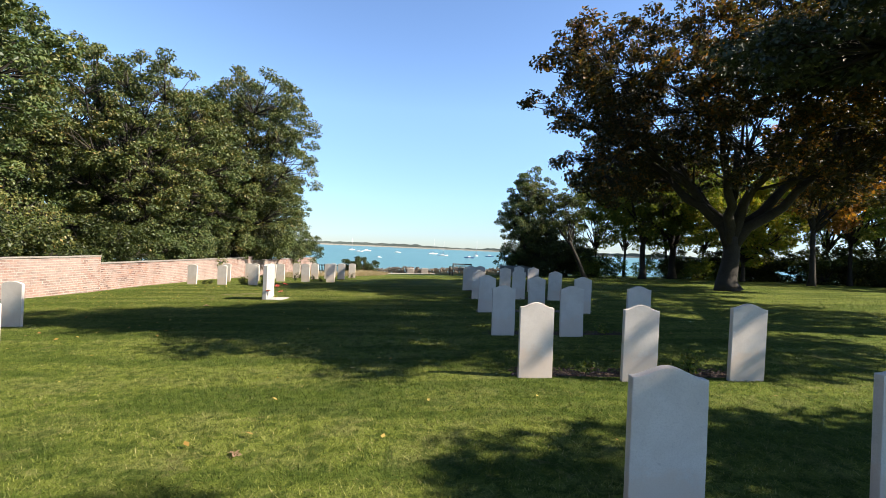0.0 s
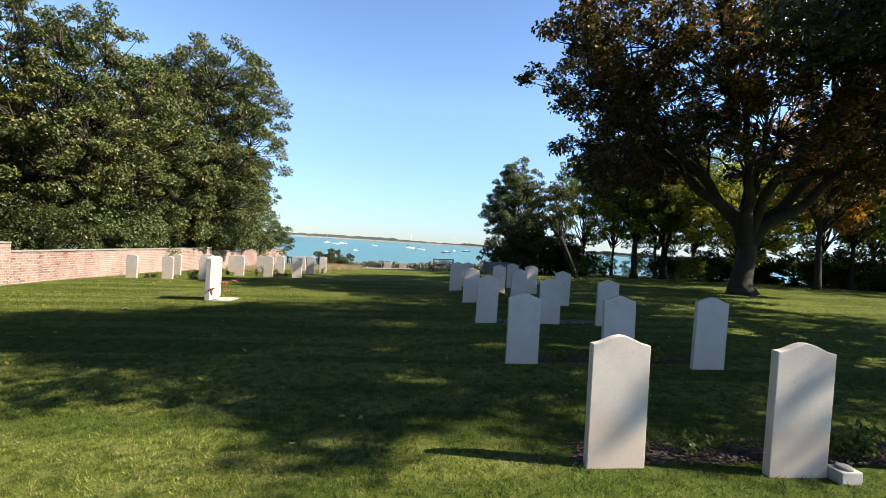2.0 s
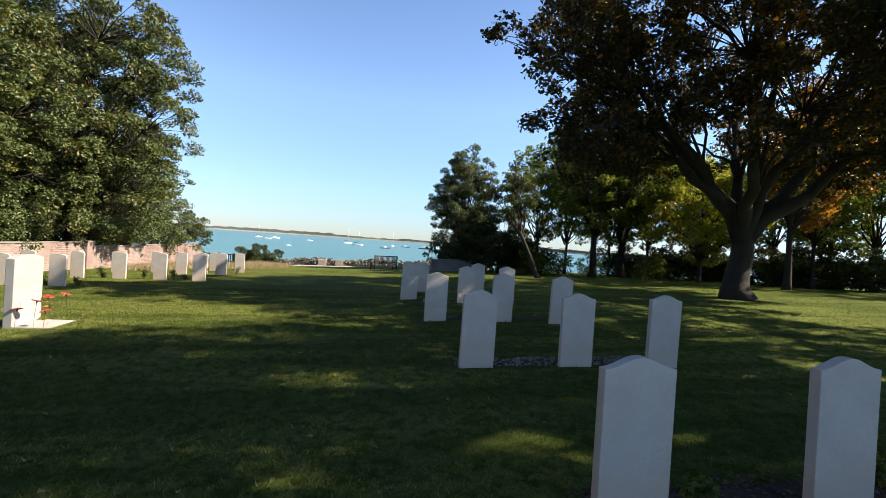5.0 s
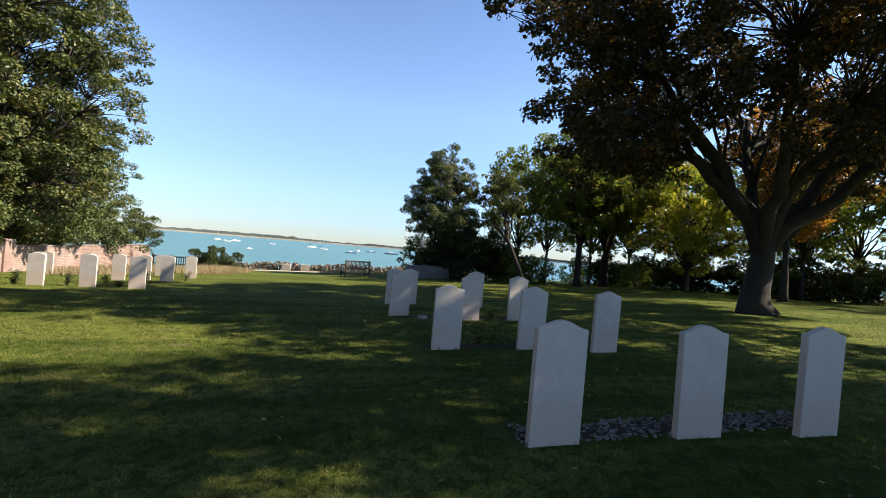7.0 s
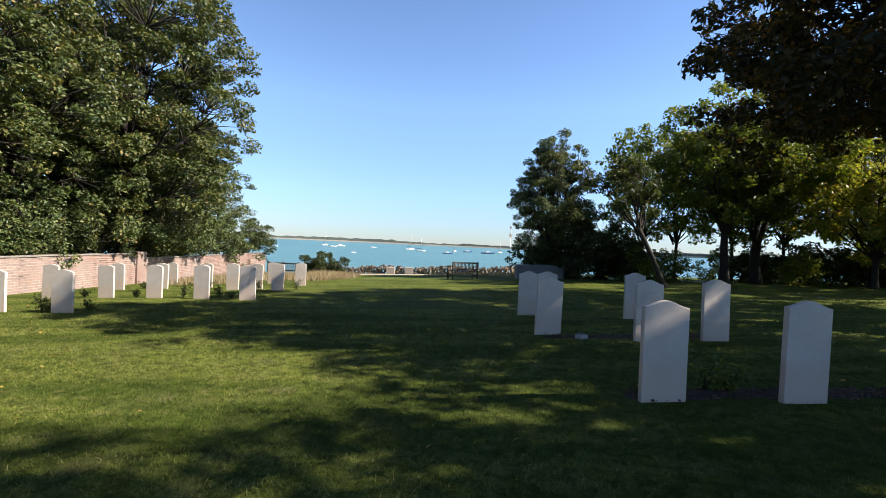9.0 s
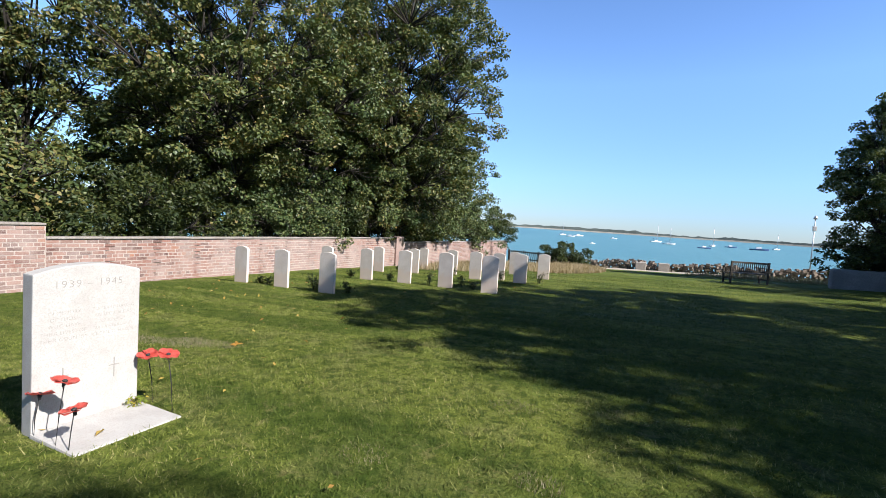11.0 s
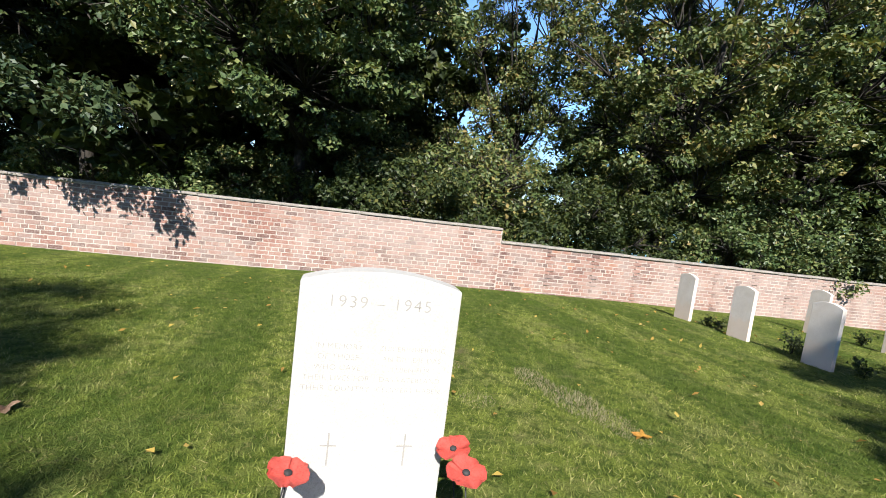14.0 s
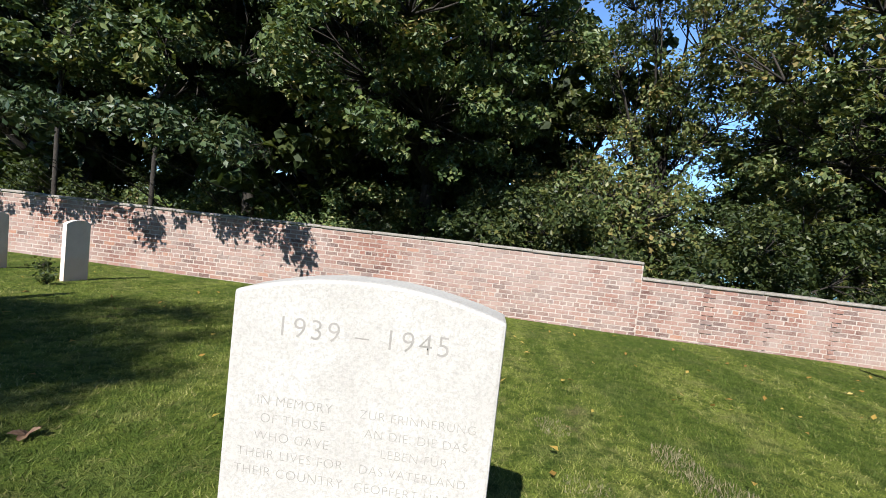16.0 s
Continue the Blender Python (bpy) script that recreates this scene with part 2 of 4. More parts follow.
def brick_material():
    m, nt, b = material("weathered_red_brick", 0.9, 0, 0.3)
    oi = nt.nodes.new("ShaderNodeObjectInfo")
    g = per_island(nt)
    add = nt.nodes.new("ShaderNodeMath")
    add.operation = "ADD"
    nt.links.new(oi.outputs["Random"], add.inputs[0])
    nt.links.new(g, add.inputs[1])
    fr = nt.nodes.new("ShaderNodeMath")
    fr.operation = "FRACT"
    nt.links.new(add.outputs[0], fr.inputs[0])
    col = ramp(nt, fr.outputs[0], [(0.0, (0.078, 0.044, 0.039)), (0.2, (0.138, 0.066, 0.052)), (0.45, (0.20, 0.095, 0.072)), (0.7, (0.225, 0.126, 0.099)), (0.88, (0.145, 0.10, 0.09)), (1.0, (0.26, 0.115, 0.068))])
    v = coords(nt, world_space=True)
    stain = noise_tex(nt, v, 1.3, 5, 0.7)
    fine = noise_tex(nt, v, 45.0, 5, 0.7)
    wide = noise_tex(nt, v, 0.45, 4, 0.65, 0.5)
    col = mix(nt, ramp(nt, wide, [(0.42, (0, 0, 0)), (0.62, (0.55, 0.55, 0.55))]), col, (0.285, 0.225, 0.20))
    col = mix(nt, ramp(nt, stain, [(0.45, (0, 0, 0)), (0.72, (0.7, 0.7, 0.7))]), col, (0.305, 0.24, 0.21))
    col = mix(nt, ramp(nt, fine, [(0.5, (0, 0, 0)), (0.72, (0.8, 0.8, 0.8))]), col, (0.30, 0.25, 0.22))
    nt.links.new(col, b.inputs["Base Color"])
    bump(nt, b, fine, 0.6, 0.008)
    return m


BRICK = brick_material()


# ---- mesh helpers ----
def part(name, bm, mat, parent=None, label=""):
    """Link a bmesh as one mesh object, under a thing where one is given."""
    me = bpy.data.meshes.new(name)
    bm.to_mesh(me)
    bm.free()
    me.materials.append(mat)
    ob = new(name, me)
    if parent:
        ob.parent = parent
    return tagged(ob, label)


def thing(name, at=(0, 0, 0), turn=0, label="", category="", group="", kind=""):
    ob = new(name)
    ob.matrix_basis = pose(*at, 0, 0, turn)
    ob.empty_display_size = 0.2
    return tagged(ob, label, category, group, kind)


def array_mesh(name, verts, faces, mat, parent=None, smooth=False):
    """A mesh of many alike triangles or quads from numpy arrays."""
    verts, faces = np.asarray(verts, np.float32), np.asarray(faces, np.int32)
    me = bpy.data.meshes.new(name)
    n, k = faces.shape
    me.vertices.add(len(verts))
    me.vertices.foreach_set("co", verts.ravel())
    me.loops.add(n * k)
    me.loops.foreach_set("vertex_index", faces.ravel())
    me.polygons.add(n)
    me.polygons.foreach_set("loop_start", np.arange(0, n * k, k, dtype=np.int32))
    me.polygons.foreach_set("loop_total", np.full(n, k, np.int32))
    me.polygons.foreach_set("use_smooth", np.full(n, smooth))
    me.update(calc_edges=True)
    me.materials.append(mat)
    ob = new(name, me)
    if parent:
        ob.parent = parent
    return ob


def box(bm, x, y, z, sx, sy, sz, bevel=0.0, m=None):
    """A box centred on x, y with its foot at z."""
    mat = Matrix.Translation((x, y, z + sz / 2)) @ Matrix.Diagonal((sx, sy, sz, 1))
    r = bmesh.ops.create_cube(bm, size=1, matrix=(m @ mat) if m else mat)
    if bevel:
        es = list({e for v in r["verts"] for e in v.link_edges})
        bmesh.ops.bevel(bm, geom=es, offset=bevel, segments=2, affect="EDGES", profile=0.6)
    return bm


def tube(bm, pts, radii, sides=6):
    """A tapered, bent round bar through the points."""
    rings = []
    for i, p in enumerate(pts):
        p = Vector(p)
        d = (Vector(pts[min(i + 1, len(pts) - 1)]) - Vector(pts[max(i - 1, 0)])).normalized()
        u = d.orthogonal().normalized()
        w = d.cross(u)
        rings.append([bm.verts.new(p + radii[i] * (math.cos(a) * u + math.sin(a) * w)) for a in (2 * math.pi * k / sides for k in range(sides))])
    for a, b in zip(rings, rings[1:]):
        sh = min(range(sides), key=lambda k: (a[0].co - b[k].co).length)
        for k in range(sides):
            f = bm.faces.new((a[k], a[(k + 1) % sides], b[(k + 1 + sh) % sides], b[(k + sh) % sides]))
            f.smooth = True
    bm.faces.new(rings[0][::-1])
    bm.faces.new(rings[-1])
    return bm


# ---- ground ----
SEA = -3.6


def softplus(v, w):
    return w * math.log1p(math.exp(min(v / w, 50.0)))


def ground_z(x, y):
    """Lawn: leans down towards the wall, and down to the shore."""
    xx = 30 * math.tanh(x / 30)
    z = -0.097 + 0.0384 * xx - 0.00044 * xx * xx - 0.0052 * max(min(y, 20.0), -40.0) - 0.0395 * softplus(min(y, 48) - 21, 2.5)
    return z - 0.55 * softplus(y - 47.5, 0.8) if y < 70 else -14.0


def build_ground():
    xs = np.unique(np.concatenate([np.linspace(-14, 22, 121), np.linspace(-60, -14, 24), np.linspace(22, 70, 24), np.geomspace(70, 2600, 9), -np.geomspace(60, 2600, 9)]))
    ys = np.unique(np.concatenate([np.linspace(-6, 50, 180), np.linspace(-60, -6, 20), np.linspace(50, 72, 12), np.geomspace(72, 2600, 8), -np.geomspace(60, 2600, 8)]))
    verts = []
    for y in ys:
        for x in xs:
            n = noise.noise(Vector((x * 0.35, y * 0.35, 0))) * 0.03 + noise.noise(Vector((x * 1.7, y * 1.7, 3))) * 0.008
            verts.append((x, y, ground_z(x, y) + n - 0.005))
    nx = len(xs)
    i, j = np.meshgrid(np.arange(nx - 1), np.arange(len(ys) - 1))
    a = (j * nx + i).ravel()
    faces = np.stack([a, a + 1, a + nx + 1, a + nx], 1)
    return tagged(array_mesh("ground", verts, faces, LAWN, None, True), "mown green cemetery lawn sloping gently to the shore", "lawn", "", "structure")


build_ground()


def water_material():
    m, nt, b = material("sea_water", 0.3, 0, 0.22)
    v = coords(nt, (1, 0.35, 1), True)
    w1 = noise_tex(nt, v, 0.25, 6, 0.65)
    w2 = noise_tex(nt, v, 0.012, 4, 0.5)
    col = ramp(nt, w2, [(0.3, (0.035, 0.125, 0.125)), (0.7, (0.06, 0.165, 0.155))])
    nt.links.new(col, b.inputs["Base Color"])
    bump(nt, b, w1, 1.0, 0.6)
    return m


def build_sea():
    bm = bmesh.new()
    v = [bm.verts.new(p) for p in ((-2600, 46, SEA), (2600, 46, SEA), (2600, 2600, SEA), (-2600, 2600, SEA))]
    bm.faces.new(v)
    tagged(part("water", bm, water_material()), "choppy blue-green harbour water", "sea", "", "structure")


build_sea()


def build_far_shore():
    """Low wooded land across the harbour."""
    wood = mottled("distant_wood", (0.068, 0.0884, 0.0816), (0.102, 0.1156, 0.102), 0.02, 0.15, 1.0, 0.1, 0.5)
    beach = mottled("distant_beach", (0.2448, 0.2244, 0.1904), (0.2856, 0.2584, 0.2176), 0.01, 0.1, 1.0, 0.1, 0.5)
    for name, mat, dist, h0, amp, depth, label in (("backdrop", wood, 1300, 9.5, 9.0, 120, "low wooded land across the harbour"), ("backdrop_beach", beach, 1280, 3.2, 0.8, 40, "pale beach of the far shore")):
        bm = bmesh.new()
        prev = None
        for k in range(0, 420):
            a = radians(-62 + k * 0.3)
            e = noise.noise(Vector((k * 0.045, 0.3, 1))) * 0.75 + noise.noise(Vector((k * 0.31, 0.3, 7))) * 0.45 + noise.noise(Vector((k * 0.9, 1, 2))) * 0.2
            h = max(0.5, h0 + amp * e * 0.75)
            c, s = math.cos(a), math.sin(a)
            ring = [bm.verts.new((s * d, c * d, z)) for d, z in ((dist, SEA - 1), (dist + 2, SEA + h), (dist + depth, SEA + h * 1.02), (dist + depth, SEA - 1))]
            if prev:
                for q in range(3):
                    bm.faces.new((prev[q], ring[q], ring[q + 1], prev[q + 1]))
            prev = ring
        tagged(part(name, bm, mat), label, "far shore", "", "structure")


build_far_shore()


# ---- brick wall ----
WALL_X = -11.75
SECTIONS = [(-14.0, 16.1, 0.53, 0.53), (16.1, 28.5, 0.28, 0.2), (29.1, 44.6, 0.0, -0.1)]


def wall_x(y):
    return WALL_X - 0.013 * math.floor(max(0.0, y - 16.1))


BRICK_NEAR = (10.8, 14.6)


def build_wall():
    rng = random.Random(5)
    wall = thing("wall_north", (0, 0, 0), 0, "weathered red brick boundary wall with pale mortar, stepped down towards the sea", "brick wall", "", "structure")
    core, cope = bmesh.new(), bmesh.new()
    far_v, far_f = [], []
    near = []
    for y0, y1, t0, t1 in SECTIONS:
        y = y0
        while y < y1 - 0.01:
            y2 = min(y + 1.0, y1)
            zt = t0 + (t1 - t0) * ((y + y2) / 2 - y0) / (y1 - y0)
            box(core, wall_x(y) - 0.125, (y + y2) / 2, -2.2, 0.21, y2 - y, 2.2 + zt - 0.05)
            y = y2
        n = max(2, int((y1 - y0) / 0.9))
        for k in range(n):
            a, b = y0 + (y1 - y0) * k / n, y0 + (y1 - y0) * (k + 1) / n
            zt = t0 + (t1 - t0) * (k + 0.5) / n
            box(cope, wall_x(a) - 0.125, (a + b) / 2, zt - 0.042 + rng.uniform(-0.006, 0.006), 0.265 + rng.uniform(-0.012, 0.012), b - a - 0.002, 0.042, 0.014)
        rows = int((t0 + 1.75) / 0.074)
        for r in range(rows):
            head = r % 6 == 4
            step = 0.109 if head else 0.218
            y = y0 + (0.0545 if head else (0.109 if r % 2 else 0.0))
            if y > y0:
                far_v.append((wall_x(y0) - 0.0415, (y0 + y) / 2, t0 - 0.055 - 0.074 * (r + 1) + 0.007, y - y0 - 0.012, 0.056, 0))
            while y < y1 - 0.02:
                ztop = t0 + (t1 - t0) * (y - y0) / (y1 - y0)
                z = ztop - 0.055 - 0.074 * (r + 1) + 0.007
                if z + 0.06 > ground_z(wall_x(y), y) - 0.03:
                    step_w = min(step, y1 - y)
                    w = step_w - 0.015
                    if w > 0.03:
                        dx = rng.uniform(-0.004, 0.005)
                        item = (wall_x(y) - 0.0415 + dx * 0.6, y + step_w / 2, z, w - rng.uniform(0, 0.008), 0.060 - rng.uniform(0, 0.006), rng.uniform(-1.2, 1.2))
                        if BRICK_NEAR[0] < y < BRICK_NEAR[1] and step_w == step:
                            near.append((item, head))
                        else:
                            far_v.append(item)
                y += step
    part("mortar_core", core, MORTAR, wall)
    part("coping", cope, COPING, wall, "thin pale mortar coping")
    pier = bmesh.new()
    box(pier, wall_x(28.75) - 0.12, 28.8, -2.2, 0.36, 0.6, 2.2 + 0.24, 0.012)
    part("pier", pier, BRICK, wall, "square brick pier")
    unit = np.array([(x, y, z) for x in (-0.5, 0.5) for y in (-0.5, 0.5) for z in (0, 1)], float)
    quad = np.array([(0, 1, 3, 2), (4, 6, 7, 5), (0, 4, 5, 1), (2, 3, 7, 6), (1, 5, 7, 3), (0, 2, 6, 4)])
    vs, fs = [], []
    for k, (x, y, z, w, h, tilt) in enumerate(far_v):
        vs.append(unit * (0.05, w, h) + (x, y, z))
        fs.append(quad + 8 * k)
    tagged(array_mesh("brick_courses", np.concatenate(vs), np.concatenate(fs), BRICK, wall), "", "", "", "stuff")
    return wall, near


WALL, NEAR_BRICKS = build_wall()


# ---- headstones ----
def arch_profile(w, h, rise, kind):
    """The outline of a headstone's top: a flat arc, or an ogee with shoulders."""
    pts = [(-w / 2, 0)]
    n = 16
    for k in range(n + 1):
        u = k / n * 2 - 1
        if kind == "arc":
            z = h - rise * u * u
        else:
            z = h - rise * (0.5 - 0.5 * math.cos(math.pi * abs(u)))
        pts.append((u * w / 2, z))
    pts.append((w / 2, 0))
    return pts


def slab_mesh(w, h, t, rise, kind, bevel=0.006, below=0.12):
    bm = bmesh.new()
    pts = arch_profile(w, h, rise, kind)
    pts[0], pts[-1] = (pts[0][0], -below), (pts[-1][0], -below)
    a = [bm.verts.new((x, -t / 2, z)) for x, z in pts]
    b = [bm.verts.new((x, t / 2, z)) for x, z in pts]
    bm.faces.new(a)
    bm.faces.new(b[::-1])
    n = len(pts)
    for k in range(n):
        bm.faces.new((a[k], b[k], b[(k + 1) % n], a[(k + 1) % n]))
    bmesh.ops.recalc_face_normals(bm, faces=bm.faces)
    es = [e for e in bm.edges if e.calc_face_angle(0) > 0.6]
    bmesh.ops.bevel(bm, geom=es, offset=bevel, segments=2, affect="EDGES", profile=0.6)
    return bm


RIGHT_STONES = [(1.14, 2.30), (2.42, 2.35), (1.07, 5.15), (2.17, 5.05), (3.36, 5.1), (1.04, 7.68), (2.14, 7.6), (3.18, 7.53), (1.03, 10.55), (2.15, 10.5), (3.15, 10.41),
                (1.07, 13.5), (2.21, 13.42), (3.21, 13.25), (0.93, 16.42), (2.16, 15.92), (3.12, 15.95), (1.15, 18.6), (1.51, 18.6), (3.0, 18.1)]
LEFT_STONES = [(-10.2, 19.1), (-8.95, 19.05), (-7.65, 18.95), (-10.1, 21.9), (-8.75, 21.9), (-7.55, 21.85), (-6.35, 21.75), (-5.1, 21.4),
               (-10.2, 24.7), (-9.15, 25.2), (-6.7, 24.6), (-6.1, 25.0), (-5.25, 24.35), (-10.2, 27.9), (-8.1, 26.0), (-6.6, 28.3), (-5.15, 26.75),
               (-7.8, 8.5), (-5.2, 5.3), (-9.7, 8.0), (-9.75, 6.7)]


def build_headstones():
    rng = random.Random(3)
    for k, (x, y) in enumerate(RIGHT_STONES + LEFT_STONES):
        right = k < len(RIGHT_STONES)
        z = ground_z(x, y)
        m = pose(x, y, z, rng.uniform(-1.0, 1.0), rng.uniform(-0.8, 0.8), rng.uniform(-2, 2))
        ob = part("headstone", slab_mesh(0.375, 0.825 + rng.uniform(-0.012, 0.015), 0.060, 0.055 if right else 0.05, "ogee" if right else "arc"), STONE)
        ob.matrix_basis = m
        tagged(ob, "pale blank stone headstone with a curved ogee top" if right else "pale stone headstone with a shallow arched top", "headstone", "rows of headstones")


build_headstones()

# ---- memorial ----
MEM_Z = ground_z(-4.9, 13.24)
memorial = thing("memorial_stone", (-4.895, 13.235, MEM_Z), 90, "large white memorial stone with an arched top and engraved words", "memorial")
part("stele", slab_mesh(0.60, 1.005, 0.11, 0.05, "arc", 0.008), STONE_WHITE, memorial)
bm = bmesh.new()
box(bm, 0.0, -0.285, -0.05, 0.62, 0.46, 0.085, 0.012)
part("base_slab", bm, STONE_WHITE, memorial, "flat white stone slab")
# lettering and crosses: flat shapes in a darker grey than the stone around
ENGRAVING_GREY = mottled("engraving_grey", (0.1768, 0.17, 0.1564), (0.2516, 0.238, 0.2244), 30.0, 200.0, 0.95, 0.3, 0.002, (0.272, 0.2584, 0.238))


def words(name, text, x, z, size, parent, y=-0.0553, spread=1.08):
    """Engraved lettering, drawn as flat darker grey letters on the face of a stone."""
    cu = bpy.data.curves.new(name, "FONT")
    cu.body, cu.size, cu.align_x, cu.space_character, cu.offset = text, size, "CENTER", spread, -0.0006
    tmp = new("tmp_words", cu)
    me = bpy.data.meshes.new_from_object(tmp.evaluated_get(bpy.context.evaluated_depsgraph_get()))
    bpy.data.objects.remove(tmp)
    bpy.data.curves.remove(cu)
    me.materials.append(ENGRAVING_GREY)
    ob = new(name, me)
    ob.parent = parent
    ob.matrix_basis = pose(x, y, z, 90, 0, 0)
    return tagged(ob, "engraved lettering drawn flat in darker grey", "", "", "stuff")


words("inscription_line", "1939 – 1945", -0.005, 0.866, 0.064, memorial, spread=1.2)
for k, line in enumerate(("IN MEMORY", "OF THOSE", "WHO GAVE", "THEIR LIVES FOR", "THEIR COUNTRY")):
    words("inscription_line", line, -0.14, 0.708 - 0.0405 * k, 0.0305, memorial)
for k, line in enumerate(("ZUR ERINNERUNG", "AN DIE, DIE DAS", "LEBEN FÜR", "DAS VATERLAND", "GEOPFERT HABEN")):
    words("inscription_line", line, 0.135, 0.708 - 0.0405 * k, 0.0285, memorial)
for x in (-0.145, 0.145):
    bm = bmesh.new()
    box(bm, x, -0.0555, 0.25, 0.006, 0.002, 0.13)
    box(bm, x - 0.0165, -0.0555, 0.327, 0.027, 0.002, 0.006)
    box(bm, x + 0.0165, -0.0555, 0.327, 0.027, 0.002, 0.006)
    part("engraved_cross", bm, ENGRAVING_GREY, memorial, "thin engraved cross drawn in darker grey")

POPPY_RED = mottled("poppy_red", (0.624, 0.104, 0.08), (0.688, 0.152, 0.12), 30.0, 120.0, 0.4, 0.2, 0.002, (0.48, 0.048, 0.04))
POPPY_BLACK = mottled("poppy_black", (0.012, 0.012, 0.012), (0.03, 0.03, 0.03), 30.0, 120.0, 0.6, 0.2, 0.002)


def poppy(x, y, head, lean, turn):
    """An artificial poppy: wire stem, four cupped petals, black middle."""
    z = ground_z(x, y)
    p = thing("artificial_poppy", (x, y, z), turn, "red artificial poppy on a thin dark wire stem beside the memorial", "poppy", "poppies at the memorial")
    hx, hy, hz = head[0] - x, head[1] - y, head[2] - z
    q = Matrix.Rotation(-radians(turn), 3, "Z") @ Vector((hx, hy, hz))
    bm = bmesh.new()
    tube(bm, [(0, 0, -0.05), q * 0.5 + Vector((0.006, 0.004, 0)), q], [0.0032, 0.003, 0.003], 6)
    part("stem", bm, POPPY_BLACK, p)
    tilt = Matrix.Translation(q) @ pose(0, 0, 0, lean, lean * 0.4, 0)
    for k in range(4):
        bm = bmesh.new()
        a0 = k * math.pi / 2 + 0.3
        rows = []
        for i in range(5):
            r = 0.008 + 0.062 * i / 4
            rows.append([])
            for j in range(7):
                a = a0 + (j / 6 - 0.5) * 1.95
                edge = 1 - 0.18 * (abs(j / 6 - 0.5) * 2) ** 3
                zz = 0.012 * (i / 4) ** 2 + 0.006 * math.sin(j * 2.1 + k) * (i / 4) + (0.004 if k % 2 else 0)
                rows[-1].append(bm.verts.new(tilt @ Vector((math.cos(a) * r * edge, math.sin(a) * r * edge, zz))))
        for i in range(4):
            for j in range(6):
                bm.faces.new((rows[i][j], rows[i][j + 1], rows[i + 1][j + 1], rows[i + 1][j])).smooth = True
        bmesh.ops.solidify(bm, geom=bm.faces[:], thickness=0.0015)
        part("petal", bm, POPPY_RED, p)
    bm = bmesh.new()
    bmesh.ops.create_uvsphere(bm, u_segments=10, v_segments=6, radius=0.014, matrix=tilt @ Matrix.Translation((0, 0, 0.008)) @ Matrix.Diagonal((1, 1, 0.6, 1)))
    part("centre", bm, POPPY_BLACK, p)
    bm = bmesh.new()
    tube(bm, [tilt @ Vector((0, 0, -0.028)), tilt @ Vector((0, 0, 0.0))], [0.006, 0.012], 8)
    part("calyx", bm, POPPY_BLACK, p)


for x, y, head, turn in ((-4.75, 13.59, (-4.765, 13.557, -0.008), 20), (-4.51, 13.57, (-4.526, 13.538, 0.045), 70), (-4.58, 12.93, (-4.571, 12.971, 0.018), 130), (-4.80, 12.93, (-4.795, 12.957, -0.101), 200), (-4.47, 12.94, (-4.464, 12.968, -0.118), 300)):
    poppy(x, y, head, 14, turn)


# ---- bench ----
def build_bench():
    b = thing("bench", (1.3, 33.2, ground_z(1.3, 33.2)), 25, "dark weathered wooden slatted bench facing the sea", "bench")
    for x in (-0.72, 0.72):
        bm = bmesh.new()
        box(bm, x, -0.24, 0, 0.06, 0.06, 0.88, 0.006)
        part("back_leg", bm, TEAK, b)
        bm = bmesh.new()
        box(bm, x, 0.24, 0, 0.06, 0.06, 0.62, 0.006)
        part("front_leg", bm, TEAK, b)
        bm = bmesh.new()
        box(bm, x, 0.02, 0.62, 0.065, 0.6, 0.03, 0.006)
        part("armrest", bm, TEAK, b)
        bm = bmesh.new()
        box(bm, x, 0, 0.16, 0.04, 0.44, 0.06, 0.005)
        part("stretcher", bm, TEAK, b)
    for z in (0.80, 0.46):
        bm = bmesh.new()
        box(bm, 0, -0.24, z, 1.4, 0.035, 0.07, 0.005)
        part("rail", bm, TEAK, b)
    for k in range(17):
        bm = bmesh.new()
        box(bm, -0.64 + k * 0.08, -0.24, 0.53, 0.035, 0.016, 0.27)
        part("back_slat", bm, TEAK, b)
    for k in range(6):
        bm = bmesh.new()
        box(bm, 0, -0.19 + k * 0.085, 0.40, 1.42, 0.065, 0.025, 0.004)
        part("seat_slat", bm, TEAK, b)


build_bench()


# ---- trees ----
def leaf_cloud(rng, centres, radii, counts, size, flat=0.65, up=0.6, droop=0.0):
    """Folded leaves scattered in clumps: four corners each, two triangles."""
    n = int(np.sum(counts))
    c = np.repeat(centres, counts, axis=0)
    r = np.repeat(radii, counts)
    d = rng.normal(size=(n, 3))
    d /= np.linalg.norm(d, axis=1, keepdims=True)
    rad = r * rng.uniform(0.25, 1.08, n) ** 0.6
    p = c + d * rad[:, None] * (1, 1, flat)
    p[:, 2] -= droop * rad * rng.uniform(0, 1, n)
    nor = rng.normal(size=(n, 3)) * 0.55 + d * 0.5 + (0, 0, up)
    nor /= np.linalg.norm(nor, axis=1, keepdims=True)
    t = np.cross(nor, rng.normal(size=(n, 3)))
    t /= np.linalg.norm(t, axis=1, keepdims=True)
    b = np.cross(nor, t)
    s = size * rng.uniform(0.6, 1.25, n)[:, None]
    fold = nor * s * rng.uniform(-0.05, 0.28, n)[:, None]
    v = np.stack([p - t * s * 0.55, p + b * s * 0.36 - t * s * 0.08 + fold, p + t * s * 0.65, p - b * s * 0.36 - t * s * 0.08 + fold], 1).reshape(-1, 3)
    a = np.arange(n)[:, None] * 4
    f = np.concatenate([a + (0, 1, 2), a + (0, 2, 3)], 1).reshape(-1, 3)
    return v, f


